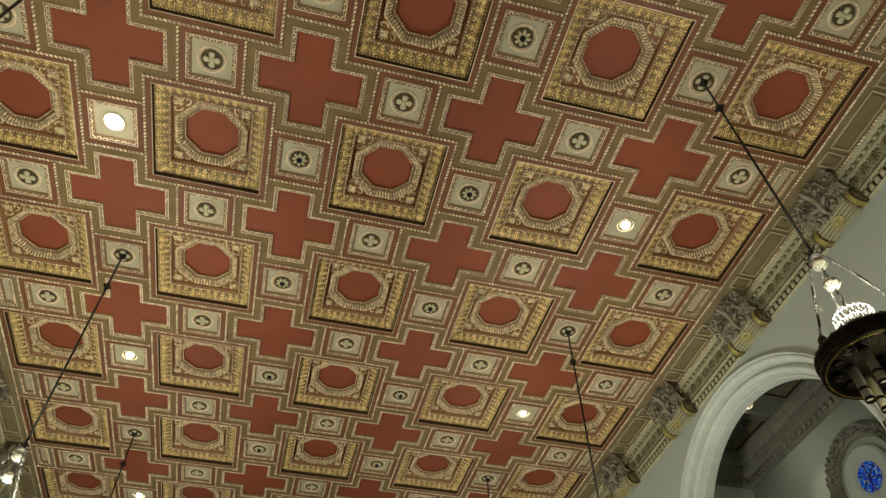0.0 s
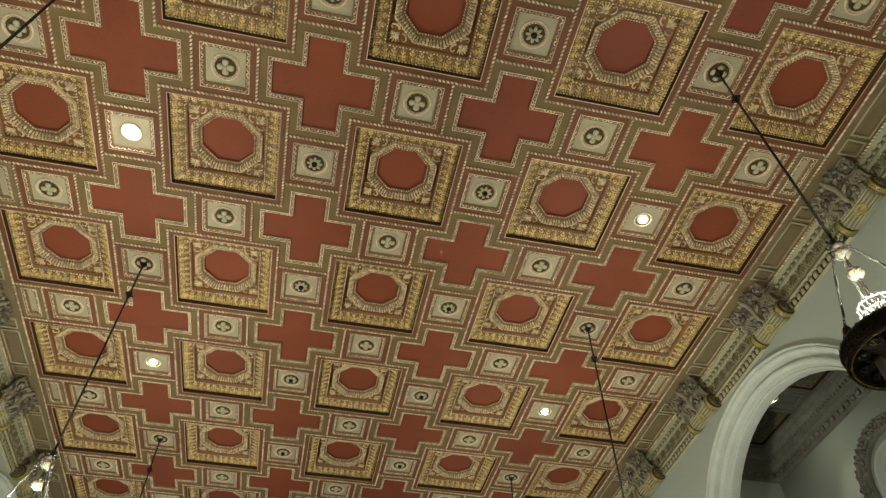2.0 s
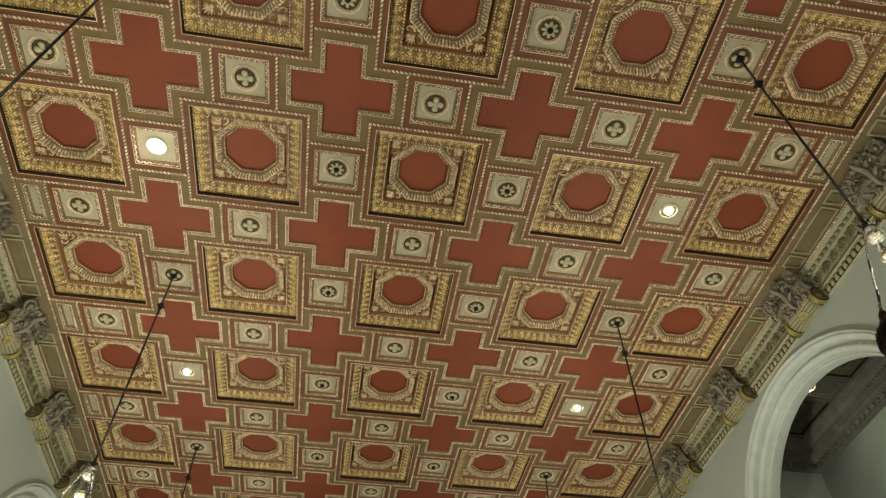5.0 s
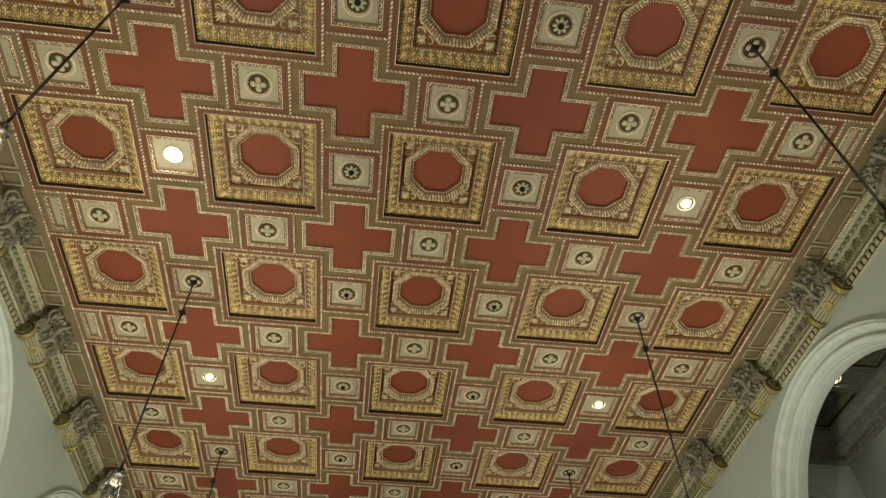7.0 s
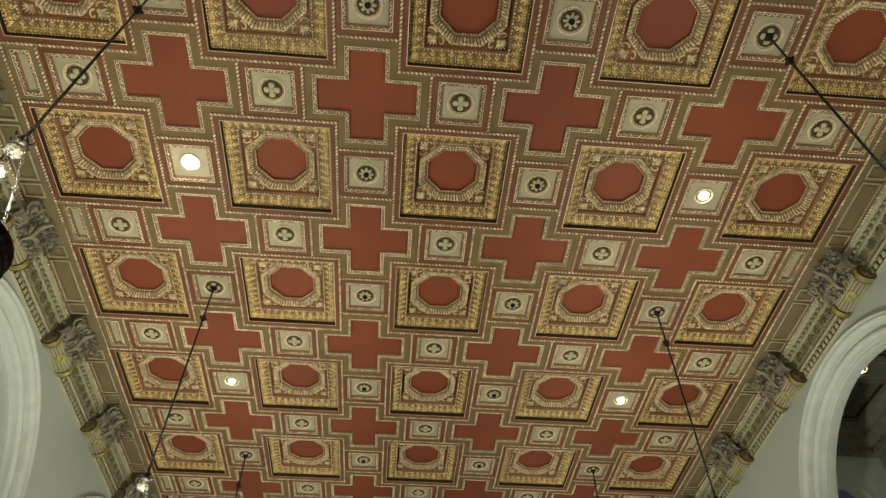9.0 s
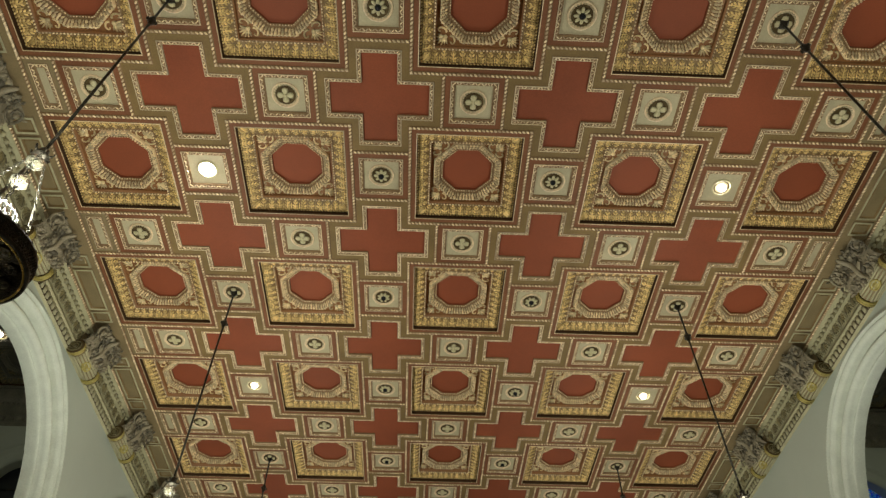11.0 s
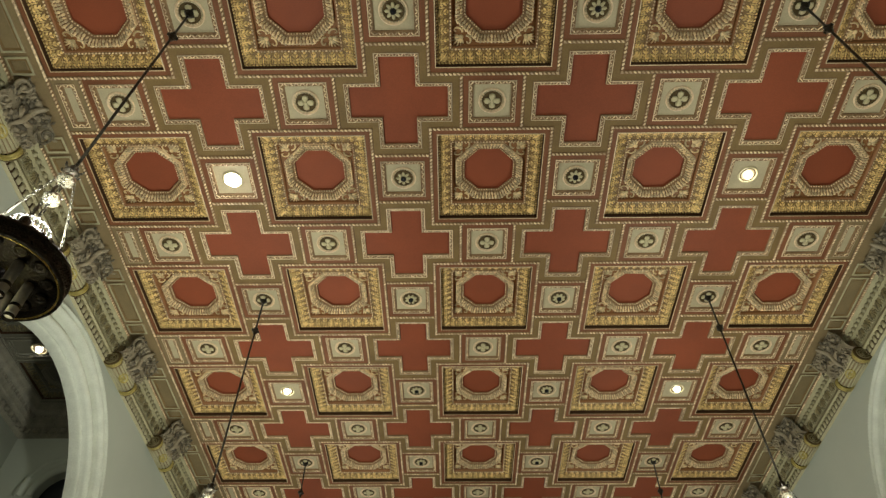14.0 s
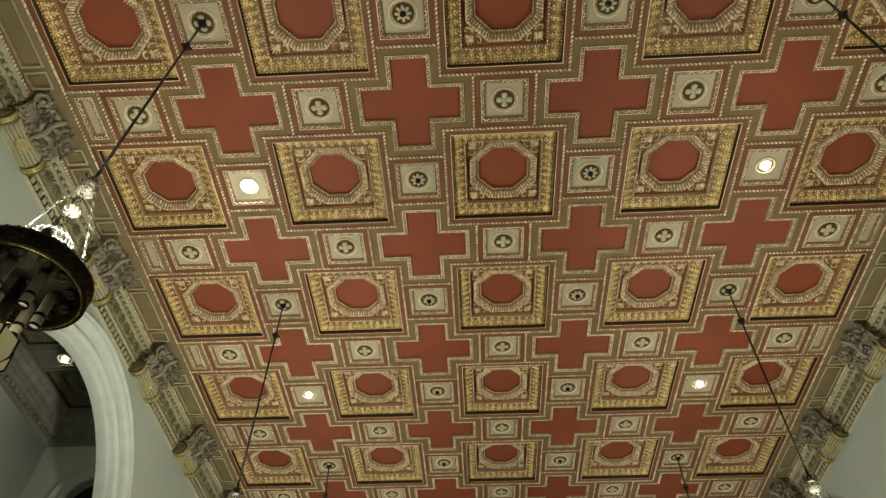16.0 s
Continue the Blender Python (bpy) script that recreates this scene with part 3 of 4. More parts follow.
for side, tag in ((-1, "west"), (1, "east")):
    p = Parts()
    p.loft([[(side * x, y, H + z) for x, z in CORNICE] for y in (Y0, Y1)], 0, closed=False)
    n = int((Y1 - Y0) / CORNICE_PITCH)
    for i in range(n):
        p.put(*ball((side * 5.080, Y0 + (i + 0.5) * CORNICE_PITCH, H - 0.116), (0.030, 0.033, 0.034), 8, 4))
    cornice = tagged(part("cornice_" + tag, p, CREAM), "olive-cream plaster cornice with egg and leaf bands", "cornice", kind="structure")
    p, rims = Parts(), Parts()
    n = int((Y1 - Y0) / (2 * CORNICE_PITCH))
    face = Matrix(((0, side * 0.12, -side * 0.99, 0), (1, 0, 0, 0), (0, -0.99, -0.12, 0), (0, 0, 0, 1)))
    for i in range(n):
        y = Y0 + (2 * i + 1) * CORNICE_PITCH
        at = Matrix.Translation((side * 5.122, y, H - 0.165)) @ face
        leaf_spray(p, at, 0.26, 7)
        p.put(*ball((side * 5.124, y, H - 0.185), (0.022, 0.024, 0.022), 6, 3))
        # a looped rim round each leaf, and a small bud between two
        loop = [at @ Vector((0.082 * math.cos(u), 0.075 + 0.088 * math.sin(u), 0.006)) for u in [math.pi * (q / 10 * 1.3 - 0.15) for q in range(11)]]
        rims.put(*tube(loop, 0.006, 5))
        rims.put(*ball(tuple(at @ Vector((CORNICE_PITCH, 0.03, 0.006))), (0.014, 0.016, 0.036), 6, 3))
        rims.put(*ball(tuple(at @ Vector((CORNICE_PITCH, 0.125, 0.006))), (0.012, 0.020, 0.022), 6, 3))
    part("leaf_band", p, LEAF_BAND, cornice, "dull gilt carved leaves")
    part("leaf_rims", rims, CREAM, cornice)
    # dark strip added to paint the shade between the eggs
    p = Parts()
    p.put(*box(min(side * 5.080, side * 5.09), Y0, H - 0.140, max(side * 5.080, side * 5.09), Y1, H - 0.092))
    part("egg_bed", p, LEAF_BAND, cornice, "egg bed, dark olive as shade between the eggs")
    p = Parts()
    p.put(*box(min(side * 5.128, side * 5.14), Y0, H - 0.362, max(side * 5.128, side * 5.14), Y1, H - 0.348))
    part("gilt_fillet", p, LEAF_BAND, cornice)
    # the bed's dark colour paints in the shade between dentils
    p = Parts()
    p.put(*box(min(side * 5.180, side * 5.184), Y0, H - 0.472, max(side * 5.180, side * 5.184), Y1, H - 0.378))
    part("dentil_bed", p, GAP, cornice, "dentil bed with slot shade in its dark colour")
    # one block a pitch, with a narrow dark slot between
    bx = box(min(side * 5.158, side * 5.180), -0.030, -0.468, max(side * 5.158, side * 5.180), 0.030, -0.377, 0.003)
    d_mesh = mesh_of("dentil", (bx[0], bx[1], [0] * len(bx[1])), [CREAM])
    for i in range(140):
        d = new("dentil", d_mesh)
        d.parent = cornice
        d.location = (0, -2.6 + i * CORNICE_PITCH, H)


# ---- corbels ----
def corbel():
    """A fluted bolster with gilt collars and spiral ends, under curling foliage. Its face looks along -x."""
    ob = thing("corbel", "carved corbel with grey foliage over a fluted gilt-banded bolster", "corbel", "cornice corbels")
    # bolster along y
    prof = [(0.104, -0.34), (0.112, -0.33), (0.112, -0.27), (0.104, -0.26), (0.108, -0.24), (0.100, -0.12), (0.096, 0.0), (0.100, 0.12), (0.108, 0.24), (0.104, 0.26), (0.112, 0.27), (0.112, 0.33), (0.104, 0.34)]
    turn = Matrix.Translation((-0.115, 0, -0.435)) @ Matrix.Rotation(-math.pi / 2, 4, "X")

    def put_turned(p, vf, mat=0):
        p.put(np.array([tuple(turn @ Vector(q)) for q in vf[0]]), vf[1], mat)

    # core is darker than the flutes, so groove shade is in its colour
    p = Parts()
    put_turned(p, lathe([(r * 0.93, z) for r, z in prof[3:10]], 28))
    bolster = part("bolster", p, STRIP, ob, "bolster core, darker olive as shade between the flutes", True)
    for k in range(14):
        a = 2 * math.pi * k / 14
        p = Parts()
        put_turned(p, tube([(r * 0.95 * math.cos(a), r * 0.95 * math.sin(a), z) for r, z in prof[4:9]], [0.018, 0.015, 0.014, 0.015, 0.018], 7))
        part("flute", p, CREAM, bolster, "", True)
    for s in (-1, 1):
        p = Parts()
        put_turned(p, lathe([(0.10, s * 0.272), (0.114, s * 0.276), (0.118, s * 0.286), (0.113, s * 0.296), (0.113, s * 0.308), (0.121, s * 0.314), (0.121, s * 0.328), (0.112, s * 0.335)], 28))
        for i in range(18):
            a = 2 * math.pi * i / 18
            v, f = ball((0.115 * math.cos(a), 0.115 * math.sin(a), s * 0.302), (0.010, 0.010, 0.006), 5, 3)
            put_turned(p, (v, f))
        part("collar", p, OLD_GILT, ob, "gilt collar", True)
        p = Parts()
        put_turned(p, lathe([(0.112, s * 0.325), (0.118, s * 0.345), (0.10, s * 0.35), (0.0, s * 0.352)], 24))
        spiral = [(0.095 * (1 - i / 46) * math.cos(i * 0.40), 0.095 * (1 - i / 46) * math.sin(i * 0.40), s * 0.356) for i in range(40)]
        put_turned(p, tube(spiral, 0.0105, 5), 1)
        put_turned(p, ball((0, 0, s * 0.356), (0.022, 0.022, 0.018), 8, 4), 1)
        part("volute", p, [DARKDISC, LEAF_BAND], ob, "dark spiral volute", True)
    p = Parts()
    med = Matrix.Translation((-0.185, 0, -0.51)) @ Matrix.Rotation(math.radians(-128), 4, "Y")
    v, f = lathe([(0.088, -0.03), (0.090, 0.0), (0.082, 0.012), (0.070, 0.008), (0.062, -0.004), (0.04, -0.002), (0.03, 0.006), (0.0, 0.010)], 20)
    v[:, 0] *= 0.72
    p.put(np.array([tuple(med @ Vector(q)) for q in v]), f)
    part("medallion", p, OLD_GILT, ob, "oval dull gilt medallion", True)
    # block behind, and foliage on a slope from the strip down to the bolster
    p = Parts()
    p.put(*box(-0.20, -0.33, -0.05, -0.02, 0.33, 0.0, 0.02))
    p.put(*box(-0.12, -0.29, -0.40, 0.0, 0.29, -0.05, 0.02))
    part("block", p, STRIP, ob)
    r = random.Random(11)
    p = Parts()

    def lay(v):
        """From along, up the slope, and out of it to the corbel's own place."""
        v = np.asarray(v, float)
        s = v[:, 1]
        bow = 0.035 * np.sin(np.clip(s / 0.36, 0, 1) * 2 * math.pi)
        return np.column_stack([-0.17 - 0.66 * s - (v[:, 2] + bow) * 0.75, v[:, 0], -0.335 + 0.80 * s - (v[:, 2] + bow) * 0.66])

    # curved backing
    n = 9
    rows = [[(x, q / n * 0.37, -0.02) for x in (-0.34, -0.17, 0.0, 0.17, 0.34)] for q in range(n + 1)]
    p.loft([lay(q) for q in rows], 0, closed=False)
    for s in (-1, 1):
        # scrolls, large below the strip, small beside the leaf
        for cx, cy, r0, turns, th in ((0.29, 0.27, 0.115, 24, 0.022), (0.27, 0.06, 0.075, 18, 0.016), (0.13, 0.33, 0.055, 15, 0.013)):
            pts = [(s * (cx + r0 * (1 - i / (turns * 1.2)) * math.cos(i * 0.42 + 2.4)), cy + r0 * (1 - i / (turns * 1.2)) * math.sin(i * 0.42 + 2.4), 0.02 + 0.0016 * i) for i in range(turns)]
            v, f = tube(pts, [th * (1 - 0.55 * i / turns) for i in range(turns)], 6)
            p.put(lay(v), f)
            p.put(*(lambda vf: (lay(vf[0]), vf[1]))(ball((s * cx, cy, 0.055), r0 * 0.27, 7, 4)))
        # lobes either side of the midrib, curling up at their tips
        for q in range(6):
            y0 = 0.02 + q * 0.062
            ln = 0.15 - 0.011 * abs(q - 2) * 1.5
            v, f = ball((0, 0, 0), (ln * 0.5, 0.030, 0.017), 8, 5)
            v[:, 2] += 2.6 * np.clip(v[:, 0], 0, 1) ** 2 + 0.012 * np.cos(v[:, 0] * 70)
            a = 0.55
            w = np.column_stack([s * (0.075 + v[:, 0] * math.cos(a) - v[:, 1] * math.sin(a)), y0 + v[:, 0] * math.sin(a) + v[:, 1] * math.cos(a), v[:, 2] + 0.03])
            p.put(lay(w), f)
        # small crisp leaf tips all over
        for q in range(22):
            ln, a = r.uniform(0.020, 0.038), r.uniform(-2.2, 2.2)
            v, f = ball((0, 0, 0), (ln, ln * 0.62, 0.016), 8, 4)
            v[:, 2] += 5 * np.clip(v[:, 0], 0, 1) ** 2
            cx, cy = s * r.uniform(0.03, 0.37), r.uniform(-0.02, 0.39)
            w = np.column_stack([cx + v[:, 0] * math.cos(a) - v[:, 1] * math.sin(a), cy + v[:, 0] * math.sin(a) + v[:, 1] * math.cos(a), v[:, 2] + r.uniform(0.03, 0.075)])
            p.put(lay(w), f)
        for q in range(9):
            v, f = ball((s * r.uniform(0.08, 0.36), r.uniform(0.0, 0.37), r.uniform(0.01, 0.05)), (r.uniform(0.02, 0.045), r.uniform(0.015, 0.03), 0.022), 6, 4, r.uniform(-1.5, 1.5))
            p.put(lay(v), f)
    pts = [(0.008 * math.sin(i), 0.39 - 0.05 * i, 0.045 + 0.012 * math.cos(i * 0.8)) for i in range(9)]
    v, f = tube(pts, [0.016, 0.03, 0.036, 0.038, 0.036, 0.034, 0.030, 0.024, 0.012], 7)
    p.put(lay(v), f)
    # acanthus lobes lapping on to the bolster
    for i in range(7):
        y = (i - 3) * 0.062
        v, f = ball((0, 0, 0), (0.026, 0.032, 0.07), 6, 5)
        v[:, 0] -= 2.6 * v[:, 2] ** 2
        p.put(v + np.array((-0.205, y, -0.365 + 0.010 * abs(i - 3))), f)
    part("foliage", p, LEAF, ob, "dull grey-bronze acanthus foliage", True)
    return ob


first = None
for j in range(-2, 6):
    for side in (-1, 1):
        m = Matrix.Translation((side * WALL, PY * (j + 0.5), H)) @ Matrix.Rotation(0 if side > 0 else math.pi, 4, "Z")
        if first is None:
            first = corbel()
            first.matrix_world = m
        else:
            copy_thing(first, m)


# ---- rosettes, ceiling lamps ----
def rosette(petals, knob, scale=1.0, name="ceiling_rosette"):
    """Rim, dark ground, petals; some with a black knob. It hangs face down from z = 0."""
    lab = "round ceiling rosette with ivory petals and a black knob" if knob else "round quatrefoil ceiling rosette with ivory petals on dark ground"
    ob = thing(name, lab, "rosette", "ceiling rosettes")
    p = Parts()
    p.put(*lathe([(0.148, 0.0), (0.149, -0.012), (0.142, -0.020), (0.134, -0.018), (0.129, -0.004), (0.124, 0.0)], 32))
    for i in range(24):
        a = 2 * math.pi * (i + 0.5) / 24
        p.put(*ball((0.119 * math.cos(a), 0.119 * math.sin(a), -0.006), (0.012, 0.009, 0.010), 5, 3, a))
    part("rim", p, ROPE, ob, "ivory beaded rim", True)
    p = Parts()
    p.put(*lathe([(0.108, 0.0), (0.108, -0.010), (0.098, -0.012), (0.085, -0.003), (0.0, -0.003)], 28))
    part("ground", p, DARKDISC, ob, "dark brown sunk ground", True)
    for i in range(petals):
        a = 2 * math.pi * i / petals
        w = 0.040 if petals == 4 else 0.021
        p = Parts()
        v, f = ball((0, 0, 0), (0.042, w, 0.016), 8, 4)
        v[:, 1] *= 0.75 + 7 * np.clip(v[:, 0] + 0.02, 0, 0.05)
        v[:, 0] += 0.048
        p.put(v - np.array((0, 0, 0.014)), f)
        part("petal", p, PETAL, ob, "", True, Matrix.Rotation(a, 4, "Z"))
    p = Parts()
    if knob:
        p.put(*lathe([(0.030, -0.008), (0.034, -0.025), (0.028, -0.05), (0.012, -0.062), (0.0, -0.064)], 16))
        part("knob", p, KNOB, ob, "black glossy knob", True)
    else:
        p.put(*ball((0, 0, -0.018), (0.019, 0.019, 0.016), 10, 5))
        part("boss", p, PETAL, ob, "", True)
    return ob


def ceiling_lamp(strong):
    ob = thing("ceiling_downlight", "glaring round ceiling downlight" if strong else "lit round ceiling downlight in a pale panel", "downlight", "ceiling downlights")
    p = Parts()
    p.put(*lathe([(0.118, 0.0), (0.118, -0.010), (0.108, -0.016), (0.098, -0.014), (0.092, -0.004), (0.09, 0.0)], 32))
    part("trim_ring", p, PETAL, ob, "ivory trim ring", True)
    p = Parts()
    p.put(*lathe([(0.092, -0.003), (0.05, 0.004)], 24))
    part("socket", p, DARKDISC, ob, "dark socket", True)
    p = Parts()
    k = 0.085 if strong else 0.048
    p.put(*lathe([(k, -0.002), (k * 0.9, -0.030), (k * 0.6, -0.048), (0.0, -0.055)], 24))
    part("bulb", p, BRIGHT if strong else BULB, ob, "lit lamp", True)
    return ob


z_rose = H + 0.03
quatrefoil, knobbed, downlight = None, None, None
for j in range(-2, 6):
    for i in range(-2, 3):
        m = pose(PX * i, PY * (j + 0.5), z_rose)
        if quatrefoil is None:
            quatrefoil = rosette(4, False)
            quatrefoil.matrix_world = m
        else:
            copy_thing(quatrefoil, m)
    for i in (-0.5, 0.5):
        m = pose(PX * i, PY * j, z_rose, 0, 0, 22 * (j % 3))
        if knobbed is None:
            knobbed = rosette(8, True)
            knobbed.matrix_world = m
        else:
            copy_thing(knobbed, m)
    for i in (-1.5, 1.5):
        m = pose(PX * i, PY * j, z_rose)
        if j % 2 == 0:
            if i < 0 and j == 0:
                ceiling_lamp(True).matrix_world = m
            elif downlight is None:
                downlight = ceiling_lamp(False)
                downlight.matrix_world = m
            else:
                copy_thing(downlight, m)
        else:
            copy_thing(quatrefoil, m)


# ---- chandeliers ----
WHEEL_PARTS = ("wheel", "relief", "brass_lip", "lug", "plate", "roundel", "candle_tube", "band")


def chandelier():
    """A bronze wheel on a rod, with chains, glass balls, candle tubes and a lantern below. Its origin is at the ceiling."""
    ob = thing("chandelier", "dark bronze wheel chandelier on a long thin rod with glass balls", "chandelier", "nave chandeliers")

    def child(name, vfs, mat, label="", smooth=True, parent=None):
        p = Parts()
        for v, f in vfs:
            v = np.array(v, float)
            if name in WHEEL_PARTS:
                v = v * np.array((0.88, 0.88, 1)) - np.array((0, 0, 0.03))
                if name in ("wheel", "relief", "brass_lip"):
                    v[:, 2] = np.where(v[:, 2] < -3.62, -3.62 + (v[:, 2] + 3.62) * 0.62, v[:, 2])
                elif name != "lug":
                    v[:, 2] += 0.06
            if name in ("dish", "cut_glass_rim"):
                v = v * np.array((0.88, 0.88, 1)) + np.array((0, 0, 0.045))
            if v[:, 2].max() < -2.6:
                v[:, 2] -= 0.045 + 0.07 * np.clip((-3.1 - v[:, 2]) / 0.3, 0, 1)
            p.put(v, f)
        return part(name, p, mat, parent or ob, label, smooth)

    child("ceiling_cup", [lathe([(0.0, -0.075), (0.022, -0.07), (0.03, -0.05), (0.045, -0.03), (0.06, -0.012)], 16)], IRON)
    child("rod", [tube([(0, 0, -0.05), (0, 0, -2.80)], 0.0115, 8)], IRON, "thin dark rod")
    knot = [ball((0, 0, -0.575), (0.040, 0.040, 0.040), 10, 6), lathe([(0.012, -0.50), (0.022, -0.53), (0.03, -0.55)], 12), lathe([(0.03, -0.60), (0.02, -0.625), (0.012, -0.65)], 12)]
    for k in range(4):
        a = k * math.pi / 2 + 0.4
        knot.append(tube([(0.02 * math.cos(a), 0.02 * math.sin(a), -0.575), (0.05 * math.cos(a), 0.05 * math.sin(a), -0.575)], [0.022, 0.016], 6))
    child("rod_knot", knot, IRON)
    crown = [lathe([(0.014, -2.70), (0.030, -2.72), (0.034, -2.76), (0.052, -2.775), (0.052, -2.79), (0.02, -2.80)], 16)]
    for k in range(6):
        a = k * math.pi / 3
        crown.append(tube([(0.04 * math.cos(a), 0.04 * math.sin(a), -2.775), (0.062 * math.cos(a), 0.062 * math.sin(a), -2.765), (0.070 * math.cos(a), 0.070 * math.sin(a), -2.74)], [0.010, 0.009, 0.007], 5))
    child("crown", crown, IRON, "small dark bronze crown")

    def melon(z, r):
        return lathe([(0.012, z + r), (0.55 * r, z + r * 0.82), (0.95 * r, z + r * 0.35), (r, z), (0.9 * r, z - r * 0.4), (0.5 * r, z - r * 0.75), (0.012, z - r * 0.85)], 40, lambda u: 0.07 * math.cos(u * 8))
    for z, r0 in ((-2.86, 0.056), (-3.07, 0.056)):
        child("glass_ball", [melon(z, r0)], MILK, "ribbed milky glass ball").visible_shadow = False

    def chain(a, b, link, thick):
        out = []
        a, b = Vector(a), Vector(b)
        n = int((b - a).length / (link * 0.8))
        d = (b - a).normalized()
        e = d.cross(Vector((0.2, 0.5, 0.8))).normalized()
        g = d.cross(e)
        for i in range(n):
            c = a.lerp(b, (i + 0.5) / n)
            side_ = e if i % 2 else g
            pts = [c + d * (math.cos(u) * link * 0.5) + side_ * (math.sin(u) * link * 0.26) for u in [2 * math.pi * q / 10 for q in range(11)]]
            out.append(tube(pts, thick, 4, False))
        return out
    child("centre_chain", chain((0, 0, -2.93), (0, 0, -3.45), 0.042, 0.0048), IRON)
    for k in range(3):
        a = 0.9 + k * 2 * math.pi / 3
        top, low = (0.05 * math.cos(a), 0.05 * math.sin(a), -2.80), (0.335 * math.cos(a), 0.335 * math.sin(a), -3.58)
        links = chain(top, low, 0.038, 0.0027)
        for q in (0.45, 0.75):
            c = Vector(top).lerp(Vector(low), q)
            d = (Vector(low) - Vector(top)).normalized()
            links.append(tube([c - d * 0.05, c - d * 0.03, c + d * 0.03, c + d * 0.05], [0.004, 0.009, 0.009, 0.004], 6))
        child("chain", links, SILVER, "bright metal chain")
    # uplight dish with cut-glass rim
    child("dish", [lathe([(0.02, -3.56), (0.09, -3.545), (0.115, -3.50), (0.118, -3.46)], 24)], BRASS)
    drops = []
    for k in range(22):
        a = 2 * math.pi * k / 22
        drops.append(ball((0.138 * math.cos(a), 0.138 * math.sin(a), -3.475), (0.018, 0.021, 0.065), 6, 4, a))
        drops.append(ball((0.132 * math.cos(a + 0.14), 0.132 * math.sin(a + 0.14), -3.40), (0.018, 0.021, 0.045), 6, 4, a))
    drops.append(lathe([(0.140, -3.365), (0.146, -3.372), (0.140, -3.38), (0.126, -3.376), (0.126, -3.369), (0.140, -3.365)], 40))
    child("cut_glass_rim", drops, CRYSTAL, "sparkling cut-glass rim", False).visible_shadow = False
    # wheel
    wheel = child("wheel", [lathe([(0.375, -3.58), (0.405, -3.575), (0.41, -3.60), (0.395, -3.62), (0.40, -3.66), (0.40, -3.72), (0.408, -3.735), (0.405, -3.755), (0.385, -3.76), (0.372, -3.74), (0.372, -3.60), (0.375, -3.58)], 64)], IRON, "dark relief-cast bronze wheel")
    r = random.Random(3)
    bumps = []
    for k in range(110):
        a = 2 * math.pi * k / 110
        for q in range(5):
            z = -3.61 - 0.028 * q + r.uniform(-0.008, 0.008)
            t = a + 0.028 * (q % 2) + r.uniform(-0.01, 0.01)
            bumps.append(ball((0.400 * math.cos(t), 0.400 * math.sin(t), z), (0.007, r.uniform(0.006, 0.012), r.uniform(0.007, 0.015)), 5, 3, t, r.uniform(-0.6, 0.6)))
    for k in range(36):
        a = 2 * math.pi * k / 36
        bumps.append(ball((0.398 * math.cos(a), 0.398 * math.sin(a), -3.576), (0.010, 0.018, 0.014), 5, 3, a))
    child("relief", bumps, IRON, "", True, wheel)
    child("brass_lip", [lathe([(0.382, -3.758), (0.383, -3.764), (0.377, -3.767), (0.371, -3.764), (0.370, -3.758)], 64)], BRASS, "brass lip", True, wheel)
    for k in range(3):
        a = 0.9 + k * 2 * math.pi / 3
        v, f = tube([(q * math.cos(a), q * math.sin(a), z) for q, z in ((0.372, -3.64), (0.365, -3.57), (0.355, -3.52), (0.345, -3.475))], [0.022, 0.034, 0.036, 0.008], 8)
        child("lug", [(v, f)], IRON, "", True, wheel)
    # lower plate with pierced roundels
    plate = child("plate", [lathe([(0.372, -3.70), (0.33, -3.715), (0.24, -3.70), (0.15, -3.72), (0.06, -3.70), (0.0, -3.70)], 48)], IRON, "dark bronze plate")
    for k in range(12):
        a = 2 * math.pi * k / 12 + 0.1
        m = Matrix.Translation((0.29 * math.cos(a), 0.29 * math.sin(a), -3.722))
        v, f = lathe([(0.045, 0.0), (0.045, -0.012), (0.036, -0.014), (0.030, -0.004), (0.018, -0.012), (0.0, -0.016)], 14)
        child("roundel", [(v + np.array(m.translation), f)], IRON, "", True, plate)
    for k in range(6):
        a = 2 * math.pi * k / 6 + 0.35
        c = np.array((0.19 * math.cos(a), 0.19 * math.sin(a), 0))
        v, f = lathe([(0.0, -3.72), (0.032, -3.72), (0.034, -3.75), (0.034, -3.945), (0.032, -3.955), (0.0, -3.955)], 16)
        tubed = child("candle_tube", [(v + c, f)], TUBE, "ivory candle tube with dark bands")
        for z0 in (-3.88, -3.955):
            v, f = lathe([(0.0345, z0), (0.037, z0 - 0.004), (0.037, z0 - 0.018), (0.0345, z0 - 0.022)], 16)
            child("band", [(v + c, f)], IRON, "", True, tubed)
    lantern = child("lantern", [lathe([(0.10, -4.05), (0.16, -4.09), (0.165, -4.20), (0.11, -4.27), (0.0, -4.28)], 8)], SHADE, "faceted pale yellow lantern glass", False)
    lantern.visible_shadow = False
    child("stem", [tube([(0, 0, -3.62), (0, 0, -4.06)], [0.03, 0.045], 10)], IRON)
    ribs = []
    for k in range(8):
        a = 2 * math.pi * k / 8
        ribs.append(tube([(q * math.cos(a), q * math.sin(a), z) for q, z in ((0.10, -4.05), (0.163, -4.09), (0.168, -4.20), (0.112, -4.27))], 0.008, 5))
    child("lantern_rib", ribs, IRON, "", True, lantern)
    return ob


